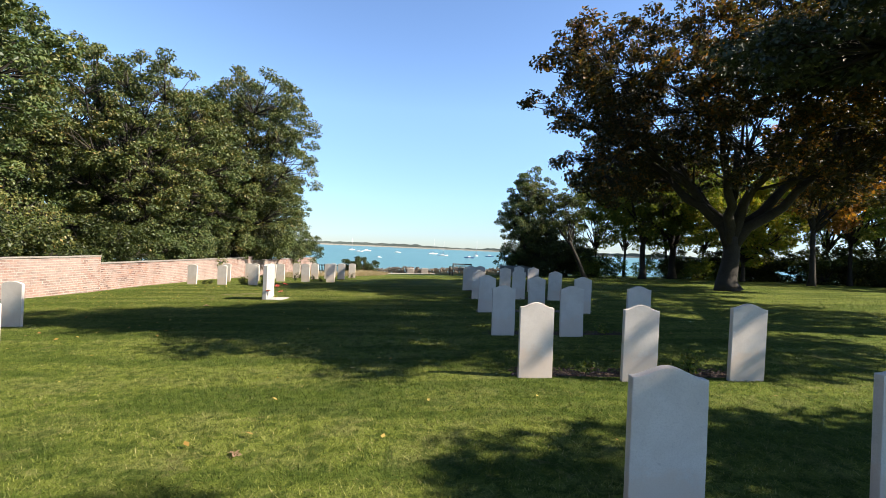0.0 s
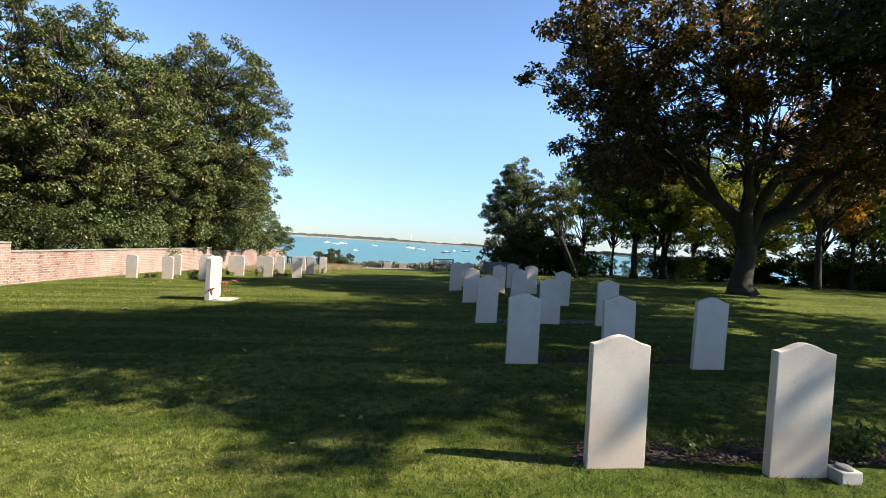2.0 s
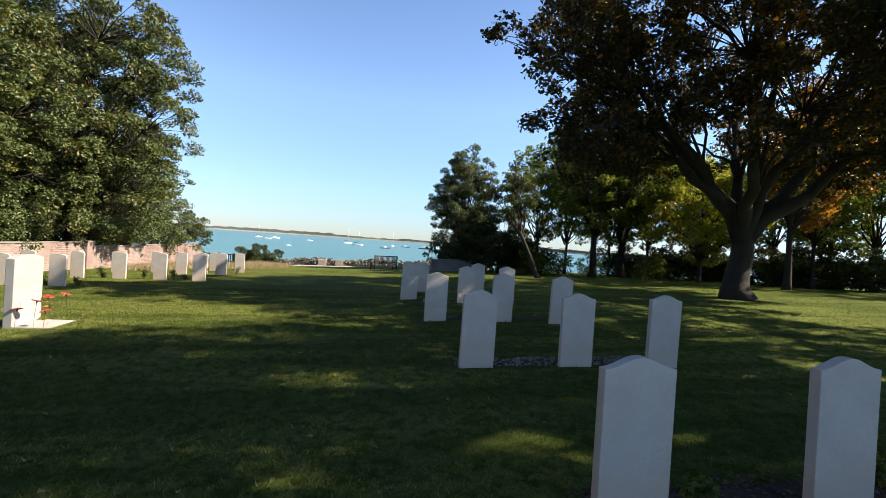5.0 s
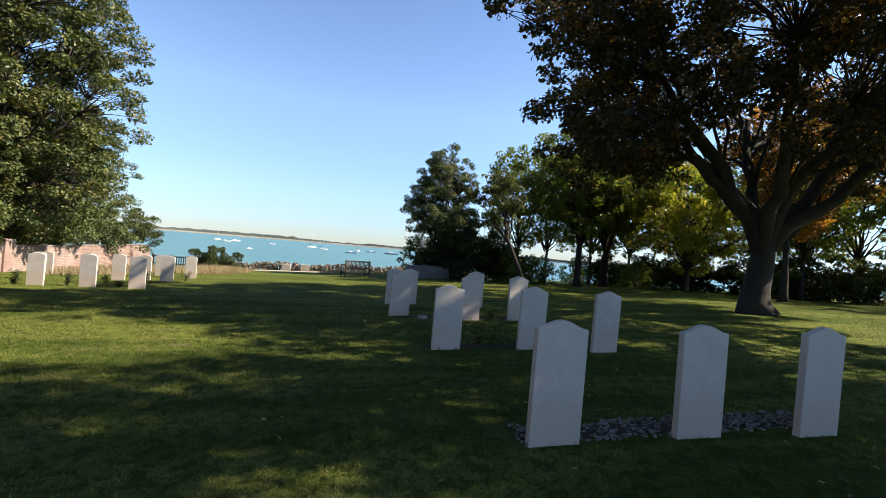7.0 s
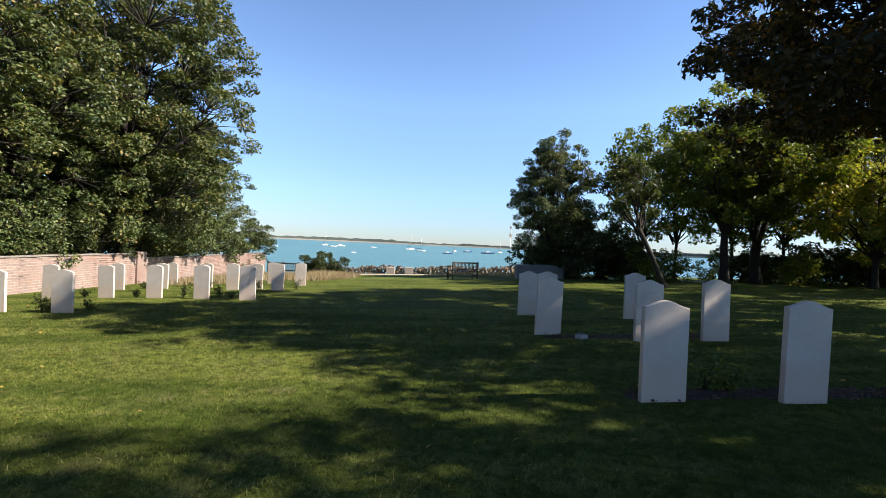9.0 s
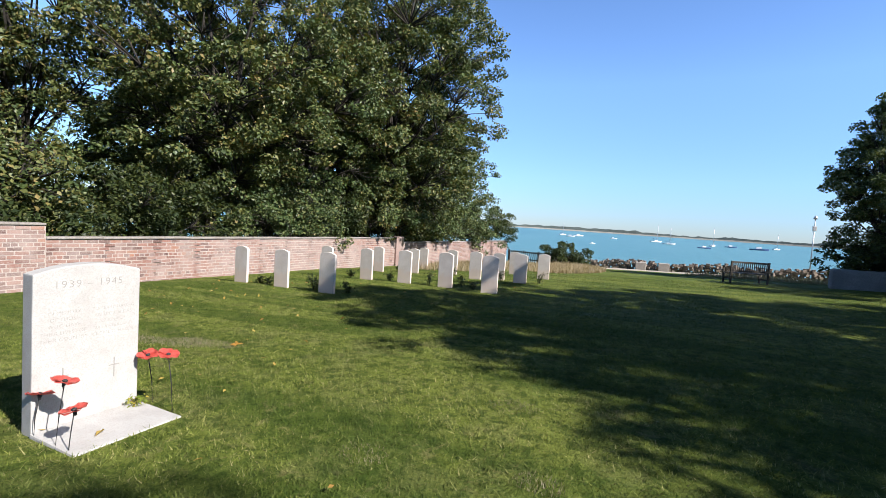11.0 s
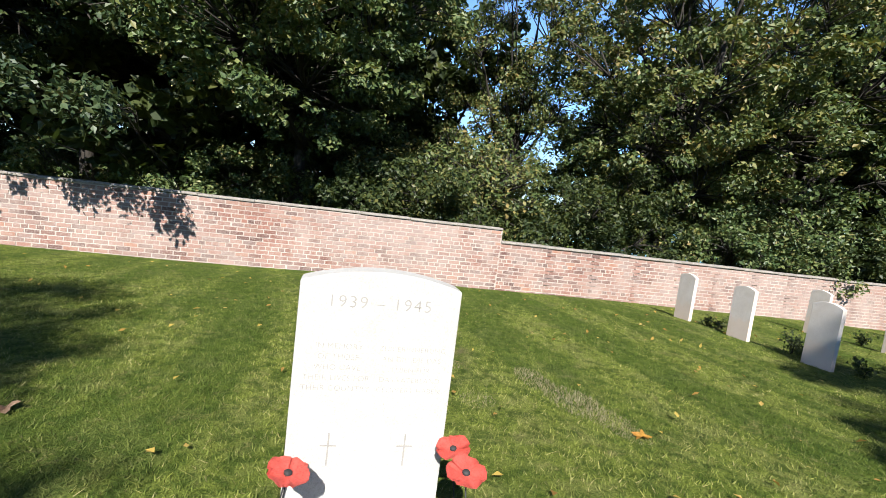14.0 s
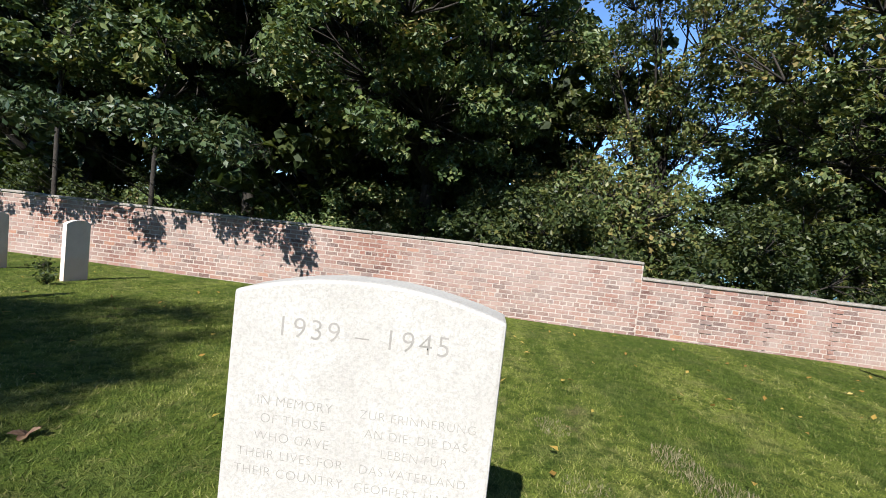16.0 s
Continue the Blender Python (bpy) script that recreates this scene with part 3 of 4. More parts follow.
def tree(name, label, at, lobes, trunk_r, fork, leaf_mat, clumps, leaves, leaf, seed, clump_r=0.55, lean=(0, 0), flat=0.65, hollow=0.45, mains=0, droop=0.0):
    """A tapered trunk that forks into a limb for each lobe of the crown and a twig for each clump of leaves.
    lobes: (x, y, z, rx, ry, rz) from the foot."""
    rng = np.random.default_rng(seed)
    x, y = at
    root = thing(name, (x, y, ground_z(x, y) - 0.05), 0, label, "tree")
    bm = bmesh.new()
    top = Vector((lean[0], lean[1], fork))
    pts, rad = [], []
    for k in range(7):
        u = k / 6
        p = top * u + Vector((math.sin(u * 5 + seed) * trunk_r * 0.25, math.cos(u * 4 + seed) * trunk_r * 0.25, 0)) * (u > 0)
        pts.append(p)
        rad.append(trunk_r * (1.0 - 0.2 * u + 0.6 * math.exp(-u * 8)))
    tube(bm, pts, rad, 12)
    cen, crad, clobe = [], [], []
    vol = np.array([l[3] * l[4] * l[5] for l in lobes]) ** 0.7
    share = np.maximum(3, (clumps * vol / vol.sum()).astype(int))
    boughs = {}
    if mains:
        order = sorted(range(len(lobes)), key=lambda q: math.atan2(lobes[q][1], lobes[q][0]))
        for g in range(mains):
            group = order[g * len(order) // mains:(g + 1) * len(order) // mains]
            far = sum((Vector(lobes[q][:3]) for q in group), Vector()) / len(group)
            far = top.lerp(far, 0.72)
            bend = top.lerp(far, 0.5) + Vector((0, 0, -0.12 * (far - top).length * (1 if g % 2 else -0.6))) + Vector(rng.normal(size=3)) * 0.3
            bough = [(1 - u) ** 2 * top + 2 * u * (1 - u) * bend + u * u * far + Vector(rng.normal(size=3)) * 0.06 for u in (k / 8 for k in range(9))]
            bough[0] = top - Vector((0, 0, trunk_r * 1.7))
            tube(bm, bough, [trunk_r * (0.62 - 0.40 * k / 8) for k in range(9)], 9)
            for q in group:
                boughs[q] = bough
    for i, (lx, ly, lz, rx, ry, rz) in enumerate(lobes):
        end = Vector((lx, ly, lz))
        start = boughs[i][int(rng.integers(3, 9))] if mains else top + Vector((rng.uniform(-0.1, 0.1), rng.uniform(-0.1, 0.1), -rng.uniform(0, 0.12) * fork))
        if lz < fork and not mains:
            start = top * (0.75 * lz / fork)
        mid = start.lerp(end, 0.45) + Vector((rng.uniform(-0.4, 0.4), rng.uniform(-0.4, 0.4), rng.uniform(0.0, 0.25) * (end - start).length * 0.5))
        limb = []
        for k in range(8):
            u = k / 7
            limb.append((1 - u) ** 2 * start + 2 * u * (1 - u) * mid + u * u * end + Vector(rng.normal(size=3)) * 0.05 * (end - start).length * 0.25 * (0 < k))
        r0 = trunk_r * (rng.uniform(0.16, 0.24) if mains else rng.uniform(0.38, 0.6))
        tube(bm, limb, [r0 * (1 - 0.8 * k / 7) for k in range(8)], 7)
        for _ in range(share[i]):
            d = rng.normal(size=3)
            d /= np.linalg.norm(d)
            q = d * rng.uniform(hollow, 1.0) ** 0.5
            c = Vector((lx + q[0] * rx, ly + q[1] * ry, lz + q[2] * rz))
            j = min(range(2, 8), key=lambda k: (limb[k] - c).length)
            s = limb[max(1, j - 1)]
            m2 = s.lerp(c, 0.5) + Vector(rng.normal(size=3)) * 0.12
            w = min(0.035, r0 * 0.25) + 0.006
            tube(bm, [s, m2, c], [w, w * 0.6, w * 0.25], 4)
            cen.append(c)
            crad.append(clump_r * rng.uniform(0.6, 1.35))
    part("trunk", bm, BARK, root, "rough grey-brown bark")
    cen, crad = np.array([tuple(c) for c in cen]), np.array(crad)
    counts = np.maximum(8, (leaves / len(cen) * (crad / crad.mean()) ** 2).astype(int))
    v, f = leaf_cloud(rng, cen, crad, counts, leaf, flat, droop=droop)
    array_mesh("crown", v, f, leaf_mat, root)
    return root


def round_lobes(seed, centre, radii, n, lobe, core=True):
    """Lobes strewn through the outer part of an egg-shaped crown."""
    rng = np.random.default_rng(seed)
    out = [(*centre, radii[0] * 0.5, radii[1] * 0.5, radii[2] * 0.5)]
    g = math.pi * (3 - math.sqrt(5))
    for k in range(n):
        zz = 1 - 2 * (k + 0.5) / n
        r = math.sqrt(1 - zz * zz)
        a = g * k + seed
        s = rng.uniform(0.55, 0.82)
        e = lobe * rng.uniform(0.75, 1.3)
        out.append((centre[0] + radii[0] * s * r * math.cos(a), centre[1] + radii[1] * s * r * math.sin(a), centre[2] + radii[2] * s * zz, e, e, e * 0.8))
    return out if core else out[1:]

# the great tree on the lawn
MAPLE = [l for l in round_lobes(2, (0.0, -0.2, 6.8), (7.8, 6.6, 4.6), 44, 1.5, False) if math.hypot(l[0], l[1]) > 3.0 or l[2] > 7.5]
MAPLE += [(-5.2, -0.5, 3.9, 1.5, 1.4, 0.9), (4.5, -1.5, 4.4, 1.5, 1.4, 0.9), (-3.6, 3.2, 4.2, 1.5, 1.4, 0.9),
          (-6.9, -0.9, 7.9, 1.2, 1.0, 0.4), (-6.4, -0.6, 6.2, 1.2, 1.1, 0.45), (-5.4, -0.4, 9.2, 1.2, 1.2, 0.6), (-7.2, 0.6, 7.0, 0.9, 0.9, 0.35), (-5.6, 1.0, 5.0, 1.2, 1.2, 0.5), (2.6, -1.6, 10.4, 1.6, 1.5, 1.0), (5.0, -1.8, 9.8, 1.6, 1.5, 1.0), (0.6, -1.8, 10.9, 1.5, 1.4, 0.9), (6.8, -1.6, 8.4, 1.5, 1.5, 1.0)]
tree("maple_tree", "broad dark copper-leaved tree with a thick forked trunk", (10.9, 17.75), MAPLE, 0.34, 2.15, LEAF_DARK, 1500, 100000, 0.13, 11, 0.34, mains=8, hollow=0.3)
# wood behind the wall
WOOD = [(-16.8, 1.5, 11.0, 3.6, 0.66, LEAF_DEEP), (-17.0, 6.5, 11.6, 3.9, 0.67, LEAF_DEEP), (-16.4, 11.8, 11.0, 3.4, 0.63, LEAF_GREEN), (-15.8, 16.2, 3.8, 2.0, 0.52, LEAF_OLIVE), (-15.3, 22.3, 12.6, 4.1, 0.5, LEAF_OLIVE), (-13.4, 30.0, 14.6, 4.5, 0.5, LEAF_OLIVE), (-14.8, 26.0, 11.0, 3.6, 0.5, LEAF_GREEN), (-14.6, 36.5, 9.0, 3.6, 0.5, LEAF_GREEN)]
for k, (x, y, h, r, mid, mat) in enumerate(WOOD):
    near, tall = -1 < y < 26, h > 14
    lobes = round_lobes(20 + k, (2.2 if mid > 0.6 else 0, 0, h * mid), (r, r * 1.08, h * (0.38 if mid > 0.6 else 0.47)), 40 if tall else 26, r * 0.40)
    count = 105000 if tall else (16000 if r < 3 else (66000 if near else 40000))
    tree("broadleaf_tree", "tall leafy tree turning brown behind the brick wall", (x, y), lobes, 0.19, h * 0.28, mat, 900 if tall else 620, count, 0.13 if tall else 0.115, 30 + k, 0.44 if tall else 0.34)
# an airy tree that lets the sky through
tree("airy_tree", "thin-leaved tree behind the wall with sky showing through", (-17.6, 18.0), round_lobes(29, (0, 0, 7.2), (3.0, 2.8, 4.4), 20, 0.9, False), 0.12, 3.2, LEAF_OLIVE, 320, 22000, 0.10, 39, 0.36, hollow=0.2)
# undergrowth along the wall, and shrubs added behind it to darken the wood
for k, (x, y, h, r) in enumerate([(-14.0, 15.0, 2.6, 1.7), (-17.6, 17.5, 4.6, 2.4), (-19.6, 20.5, 4.8, 2.6), (-17.2, 13.0, 4.6, 2.4), (-14.1, 19.2, 3.0, 2.0), (-14.2, 23.6, 3.2, 2.1), (-13.8, 27.2, 3.2, 2.0), (-14.0, 25.4, 3.0, 1.8), (-13.9, 33.0, 3.6, 2.2), (-13.6, 40.5, 4.6, 2.4), (-13.2, 44.0, 4.2, 1.9), (-17.5, 5.5, 2.6, 2.2), (-17.0, 2.0, 2.6, 2.2), (-16.8, 10.2, 2.4, 2.0), (-18.2, 14.8, 3.2, 2.2)]):
    tree("shrub", "leafy green shrub growing behind the brick wall", (x, y), round_lobes(60 + k, (0, 0, h * 0.5), (r, r * 1.2, h * 0.5), 10, r * 0.45), 0.06, h * 0.2, LEAF_GREEN if k % 2 else LEAF_HEDGE, 130, 12000, 0.10, 70 + k, 0.34)
# deep wood, with trees added to darken the gaps below the canopy
deep = tree("wood_tree", "tree with low dense foliage deep in the wood", (-20.5, 4.0), round_lobes(80, (0, 0, 5.4), (3.9, 3.9, 5.4), 20, 1.7), 0.2, 2.5, LEAF_HEDGE, 130, 7500, 0.34, 81, 0.7)
rng = random.Random(9)
for x, y in ((-19.6, -3.5), (-19.5, 10.5), (-20.0, 26.0), (-19.5, 32.0), (-19.0, 39.0), (-25.5, 1.0), (-26.0, 7.0), (-26.5, 28.0), (-25.0, 34.0), (-17.6, -1.0), (-17.8, 8.5), (-22.5, 13.5), (-21.5, 15.8), (-21.8, -6.0), (-27.0, 13.0)):
    copy_thing(deep, pose(x, y, ground_z(x, y) - 0.05, 0, 0, rng.uniform(0, 360)))
# trees by the shore
SHOOTS = [(1.9 * math.cos(2.4 * k) * (0.25 + 0.09 * k), 1.7 * math.sin(2.4 * k) * (0.25 + 0.09 * k), 7.9 - 0.16 * k, 0.28, 0.28, 0.85) for k in range(9)]
tree("shore_tree", "dense green shrubby tree by the shore", (6.75, 36.2), round_lobes(41, (0, 0, 4.2), (2.5, 2.4, 4.0), 40, 0.75) + SHOOTS, 0.14, 1.0, LEAF_GREEN, 520, 52000, 0.105, 51, 0.3)
tree("shore_shrub", "dark dense shrub beside the shore tree", (8.5, 34.0), round_lobes(45, (0, 0, 1.7), (2.2, 2.0, 1.8), 12, 1.0), 0.08, 0.5, LEAF_HEDGE, 150, 12000, 0.13, 55, 0.4)
tree("leaning_tree", "small leaning tree with a dark trunk", (8.2, 26.6), round_lobes(46, (-1.1, 1.4, 4.0), (1.2, 1.3, 1.6), 8, 0.55), 0.10, 2.2, LEAF_HEDGE, 60, 4000, 0.12, 56, 0.34, lean=(-0.9, 0.4))
tree("young_tree", "young tree with a straight dark trunk near the shore", (13.1, 30.6), round_lobes(42, (0, 0, 5.7), (4.0, 3.4, 3.5), 24, 1.25), 0.19, 2.6, LEAF_LIME, 360, 25000, 0.14, 52, 0.40, mains=4)
tree("young_tree", "young tree with a thick dark trunk near the shore", (15.9, 32.3), round_lobes(43, (0, 0, 5.6), (4.0, 3.4, 3.7), 24, 1.25), 0.24, 2.4, LEAF_LIME, 360, 25000, 0.14, 53, 0.40, mains=5)
tree("yellowing_tree", "low spreading tree with yellow-green autumn leaves", (18.4, 28.6), round_lobes(47, (0, 0, 4.1), (3.6, 3.3, 2.9), 18, 1.1), 0.12, 1.4, LEAF_YELLOW, 260, 19000, 0.15, 57, 0.40)
tree("rust_tree", "slender tree with rust-orange autumn leaves behind the lawn", (18.2, 23.0), round_lobes(48, (0.8, 0, 6.2), (3.6, 3.4, 3.0), 18, 1.1), 0.13, 3.0, LEAF_RUST, 260, 16000, 0.15, 58, 0.40)
edge = tree("edge_tree", "slender tree at the edge of the lawn", (22.0, 25.2), round_lobes(49, (0, 0, 5.6), (2.8, 2.8, 3.6), 15, 1.0), 0.10, 2.4, LEAF_LIME, 130, 7000, 0.17, 59, 0.40)
for x, y in ((22.5, 33.5), (27.5, 29.5), (25.5, 21.5), (28.0, 17.0), (30.5, 24.0), (30.5, 11.0), (33.0, 18.0), (19.5, 35.0), (24.5, 35.5), (30.0, 31.0), (17.2, 36.0), (11.6, 35.5), (14.4, 37.0), (25.5, 31.0), (27.5, 26.5)):
    copy_thing(edge, pose(x, y, ground_z(x, y) - 0.05, 0, 0, rng.uniform(0, 360)))
low = tree("hedge_shrub", "dark low shrub at the edge of the lawn", (21.6, 26.4), round_lobes(50, (0, 0, 0.9), (1.9, 1.6, 1.0), 9, 0.7), 0.05, 0.3, LEAF_HEDGE, 70, 4600, 0.14, 60, 0.36)
for x, y in ((24.0, 24.0), (26.2, 24.6), (27.0, 20.5), (28.8, 18.6), (29.6, 14.5), (30.5, 9.0), (31.0, 4.5), (23.0, 34.0), (27.5, 31.5), (26.0, 28.0), (20.6, 31.0), (19.5, 33.5), (22.5, 29.5), (24.6, 27.0), (21.2, 34.8), (17.0, 34.5), (7.4, 35.8), (9.3, 35.0), (10.6, 34.4), (5.9, 35.9)):
    copy_thing(low, pose(x, y, ground_z(x, y) - 0.05, 0, 0, rng.uniform(0, 360)))
reed = tree("wispy_shrub", "thin wispy shrub in front of the water", (11.0, 32.5), round_lobes(51, (0, 0, 0.8), (1.0, 0.8, 0.8), 7, 0.45), 0.03, 0.25, LEAF_LIME, 36, 1400, 0.11, 66, 0.28)
for x, y in ((14.6, 33.6), (18.6, 32.6), (16.6, 30.4), (12.4, 33.4), (17.4, 33.8), (20.0, 32.4), (9.9, 31.6)):
    copy_thing(reed, pose(x, y, ground_z(x, y) - 0.05, 0, 0, rng.uniform(0, 360)))
# trees whose shade crosses the lawn: boughs placed for it, side tree out of view
CEDAR_PLATES = [(-5.5, 0.2, 7.6, 3.2, 1.8, 0.6), (-2.0, -0.8, 9.5, 3.5, 1.9, 0.8), (-1.0, 2.2, 6.6, 3.2, 2.3, 0.6), (0.0, -1.0, 12.0, 2.6, 1.7, 1.0), (-3.5, -0.8, 10.8, 2.4, 1.6, 0.8), (-2.0, -1.0, 13.0, 1.8, 1.3, 0.9),
                (-3.0, 2.4, 5.6, 2.2, 1.6, 0.45), (1.5, 2.5, 7.5, 2.2, 2.2, 0.6), (-0.5, -2.3, 8.0, 2.5, 1.5, 0.7), (-4.5, -1.8, 6.5, 2.5, 1.4, 0.5), (2.5, -0.5, 9.0, 2.5, 2.4, 0.8),
                (-2.5, 4.2, 6.2, 2.6, 1.8, 0.5), (0.5, 4.6, 7.2, 3.0, 2.0, 0.6), (3.0, 3.5, 6.0, 2.6, 2.0, 0.6), (-3.5, 1.7, 8.2, 2.2, 1.2, 0.45), (-1.5, 2.0, 9.6, 2.0, 1.1, 0.5), (-5.0, 1.3, 7.9, 1.6, 1.0, 0.4),
                (-0.7, -2.4, 5.4, 2.3, 1.3, 0.4), (1.6, -2.9, 6.6, 2.0, 1.3, 0.45), (1.8, 0.2, 5.2, 2.2, 1.3, 0.4), (0.4, -0.6, 5.0, 1.8, 1.2, 0.35), (3.4, 1.6, 5.4, 2.2, 1.4, 0.4), (-1.6, -3.7, 8.0, 1.4, 0.8, 0.35), (-0.4, -3.3, 7.4, 1.2, 0.8, 0.35), (-2.2, -2.8, 8.6, 1.3, 0.7, 0.35)]
tree("cedar_tree", "dark blue-green cedar with level branches", (11.5, 7.5), CEDAR_PLATES, 0.45, 5.0, LEAF_CEDAR, 1000, 76000, 0.135, 54, 0.5, flat=0.3)
tree("unseen_side_tree", "small leafy tree out of view, placed for its shade on the lawn", (9.2, 1.2), round_lobes(61, (0, 0, 4.4), (2.2, 1.7, 2.1), 12, 0.8) + [(0.2, -1.0, 7.0, 0.7, 0.35, 0.5), (-0.2, -1.25, 7.9, 0.6, 0.35, 0.5), (0.3, -1.5, 8.9, 0.6, 0.35, 0.5)], 0.14, 1.8, LEAF_HEDGE, 170, 17000, 0.14, 62, 0.36)
for k, (x, y) in enumerate(((-13.0, 6.5), (-13.0, 4.3))):
    tree("bare_sapling", "thin sapling with a bare pale trunk behind the wall", (x, y), [(0.2, 0.1, 4.6, 0.9, 0.9, 0.9), (-0.4, 0.3, 5.6, 0.9, 0.9, 0.9)], 0.05, 3.8, LEAF_GREEN, 30, 3000, 0.13, 330 + k, 0.35)
# foliage that hangs over the wall
FAR_OVERHANG = [(1.1, 0.0, 0.0, 0.45, 0.8, 0.3), (1.5, 0.5, -0.1, 0.35, 0.5, 0.28), (1.2, -0.6, 0.1, 0.4, 0.5, 0.35)]
NEAR_OVERHANG = [(3.95, 0.0, 0.0, 0.45, 0.6, 0.2), (4.35, 0.4, -0.08, 0.35, 0.4, 0.2), (4.05, -0.5, 0.06, 0.4, 0.4, 0.25)]
for k, (x, y, h) in enumerate(((-14.3, 0.6, 2.7), (-14.4, 2.2, 2.6), (-14.35, 3.6, 2.75), (-14.5, 5.3, 2.55), (-14.35, 6.7, 2.7), (-14.4, 8.2, 2.65), (-14.3, 9.6, 2.55), (-12.3, 29.5, 2.2), (-12.4, 27.3, 2.2), (-12.5, 33.0, 2.0), (-12.5, 37.5, 2.2))):
    tree("overhanging_branch", "leafy young tree leaning over the brick wall", (x, y), [(a, b, h + c, p, q, r) for a, b, c, p, q, r in (NEAR_OVERHANG if y < 20 else FAR_OVERHANG)], 0.028 if y < 20 else 0.04, h * (0.25 if y < 20 else 0.8), LEAF_DEEP if y < 20 else LEAF_GREEN, 22, 900, 0.10, 300 + k, 0.19, droop=1.3)

# ---- shore ----
def strip(name, x0, x1, y0, y1, mat, lift, label, cat):
    """A strip of bare ground that follows the lawn, with an uneven edge."""
    nx, ny = max(2, int((x1 - x0) / 0.25)), max(2, int((y1 - y0) / 0.25))
    v = []
    for j in range(ny + 1):
        for i in range(nx + 1):
            x, y = x0 + (x1 - x0) * i / nx, y0 + (y1 - y0) * j / ny
            rim = i in (0, nx) or j in (0, ny)
            if rim:
                x += noise.noise(Vector((x * 2, y * 2, 5))) * 0.06
                y += noise.noise(Vector((x * 2, y * 2, 9))) * 0.06
            n = noise.noise(Vector((x * 0.35, y * 0.35, 0))) * 0.03 + noise.noise(Vector((x * 1.7, y * 1.7, 3))) * 0.008
            v.append((x, y, ground_z(x, y) + n + (-0.02 if rim else lift)))
    a = np.array([j * (nx + 1) + i for j in range(ny) for i in range(nx)])
    f = np.stack([a, a + 1, a + nx + 2, a + nx + 1], 1)
    return tagged(array_mesh(name, v, f, mat, None, True), label, cat, "", "structure")


strip("path", -7.5, 6.5, 40.6, 43.0, SAND, 0.012, "pale sandy path along the shore wall", "path")


def rocks(name, seed, places, mat, parent=None):
    """Uneven blocks of stone, each its own, in one mesh: (x, y, z, size x, y, z)."""
    rng = np.random.default_rng(seed)
    base = np.array([(x, y, z) for x in (-0.5, 0.5) for y in (-0.5, 0.5) for z in (-0.5, 0.5)], float)
    quad = np.array([(0, 1, 3, 2), (4, 6, 7, 5), (0, 4, 5, 1), (2, 3, 7, 6), (1, 5, 7, 3), (0, 2, 6, 4)])
    vs, fs = [], []
    for k, (x, y, z, sx, sy, sz) in enumerate(places):
        q = base * (1 + rng.uniform(-0.22, 0.12, (8, 3)))
        a = rng.uniform(-0.5, 0.5)
        r = np.array([(math.cos(a), -math.sin(a), 0), (math.sin(a), math.cos(a), 0), (0, 0, 1)])
        vs.append((q * (sx, sy, sz)) @ r.T + (x, y, z))
        fs.append(quad + 8 * k)
    return array_mesh(name, np.concatenate(vs), np.concatenate(fs), mat, parent)


def build_shore():
    rng = random.Random(12)
    wall = thing("shore_wall", (0, 0, 0), 0, "low rough rubble stone wall above the beach", "stone wall", "", "structure")
    places = []
    for x in np.arange(-8.5, 11.0, 0.17):
        top = 0.42 + 0.06 * math.sin(x * 1.3)
        z = 0.0
        while z < top:
            h = rng.uniform(0.07, 0.13)
            places.append((x + rng.uniform(-0.1, 0.1), 43.5 + rng.uniform(-0.12, 0.12), ground_z(x, 43.5) + z + h / 2, rng.uniform(0.12, 0.25), 0.28, h * 1.1))
            z += h
        if rng.random() < 0.45:
            places.append((x, 43.55, ground_z(x, 43.5) + z + 0.03, 0.14, 0.18, rng.uniform(0.06, 0.13)))
    tagged(rocks("rubble", 3, places, RUBBLE, wall), "", "", "", "stuff")
    for x in (-2.9, -1.6):
        bm = bmesh.new()
        box(bm, x, 43.1, ground_z(x, 43.1) - 0.05, 0.62, 0.35, 0.52, 0.03)
        tagged(part("concrete_block", bm, CONCRETE), "pale weathered concrete block against the shore wall", "block", "concrete blocks")


build_shore()
tree("coastal_shrub", "dark green low shrub above the beach", (-7.2, 42.2), round_lobes(90, (0, 0, 0.55), (1.9, 1.2, 0.75), 9, 0.6), 0.05, 0.2, LEAF_HEDGE, 70, 7000, 0.12, 91, 0.3)


def tall_grass(name, seed, cx, cy, rx, ry, count, height, mat, label, w=0.012, lean=0.3):
    rng = np.random.default_rng(seed)
    a, r = rng.uniform(0, 2 * np.pi, count), np.sqrt(rng.uniform(0, 1, count))
    x, y = cx + rx * r * np.cos(a), cy + ry * r * np.sin(a)
    z = np.array([ground_z(p, q) for p, q in zip(x, y)])
    h = height * rng.uniform(0.4, 1.1, count) * (1.1 - 0.5 * r)
    d = rng.uniform(0, 2 * np.pi, count)
    b = rng.normal(size=(count, 2)) * lean * h[:, None]
    v = np.stack([np.stack([x - w * np.cos(d), y - w * np.sin(d), z - 0.03], 1), np.stack([x + w * np.cos(d), y + w * np.sin(d), z - 0.03], 1), np.stack([x + b[:, 0], y + b[:, 1], z + h], 1)], 1).reshape(-1, 3)
    return tagged(array_mesh(name, v, np.arange(3 * count).reshape(-1, 3), mat), label, "grass", "", "stuff")


tall_grass("dry_grass", 4, -6.2, 35.5, 2.0, 4.5, 9000, 0.42, DRY, "pale dry uncut grass beside the lawn")
tall_grass("dry_grass", 5, -9.5, 34.0, 2.2, 7.0, 7000, 0.40, DRY, "pale dry uncut grass along the wall")
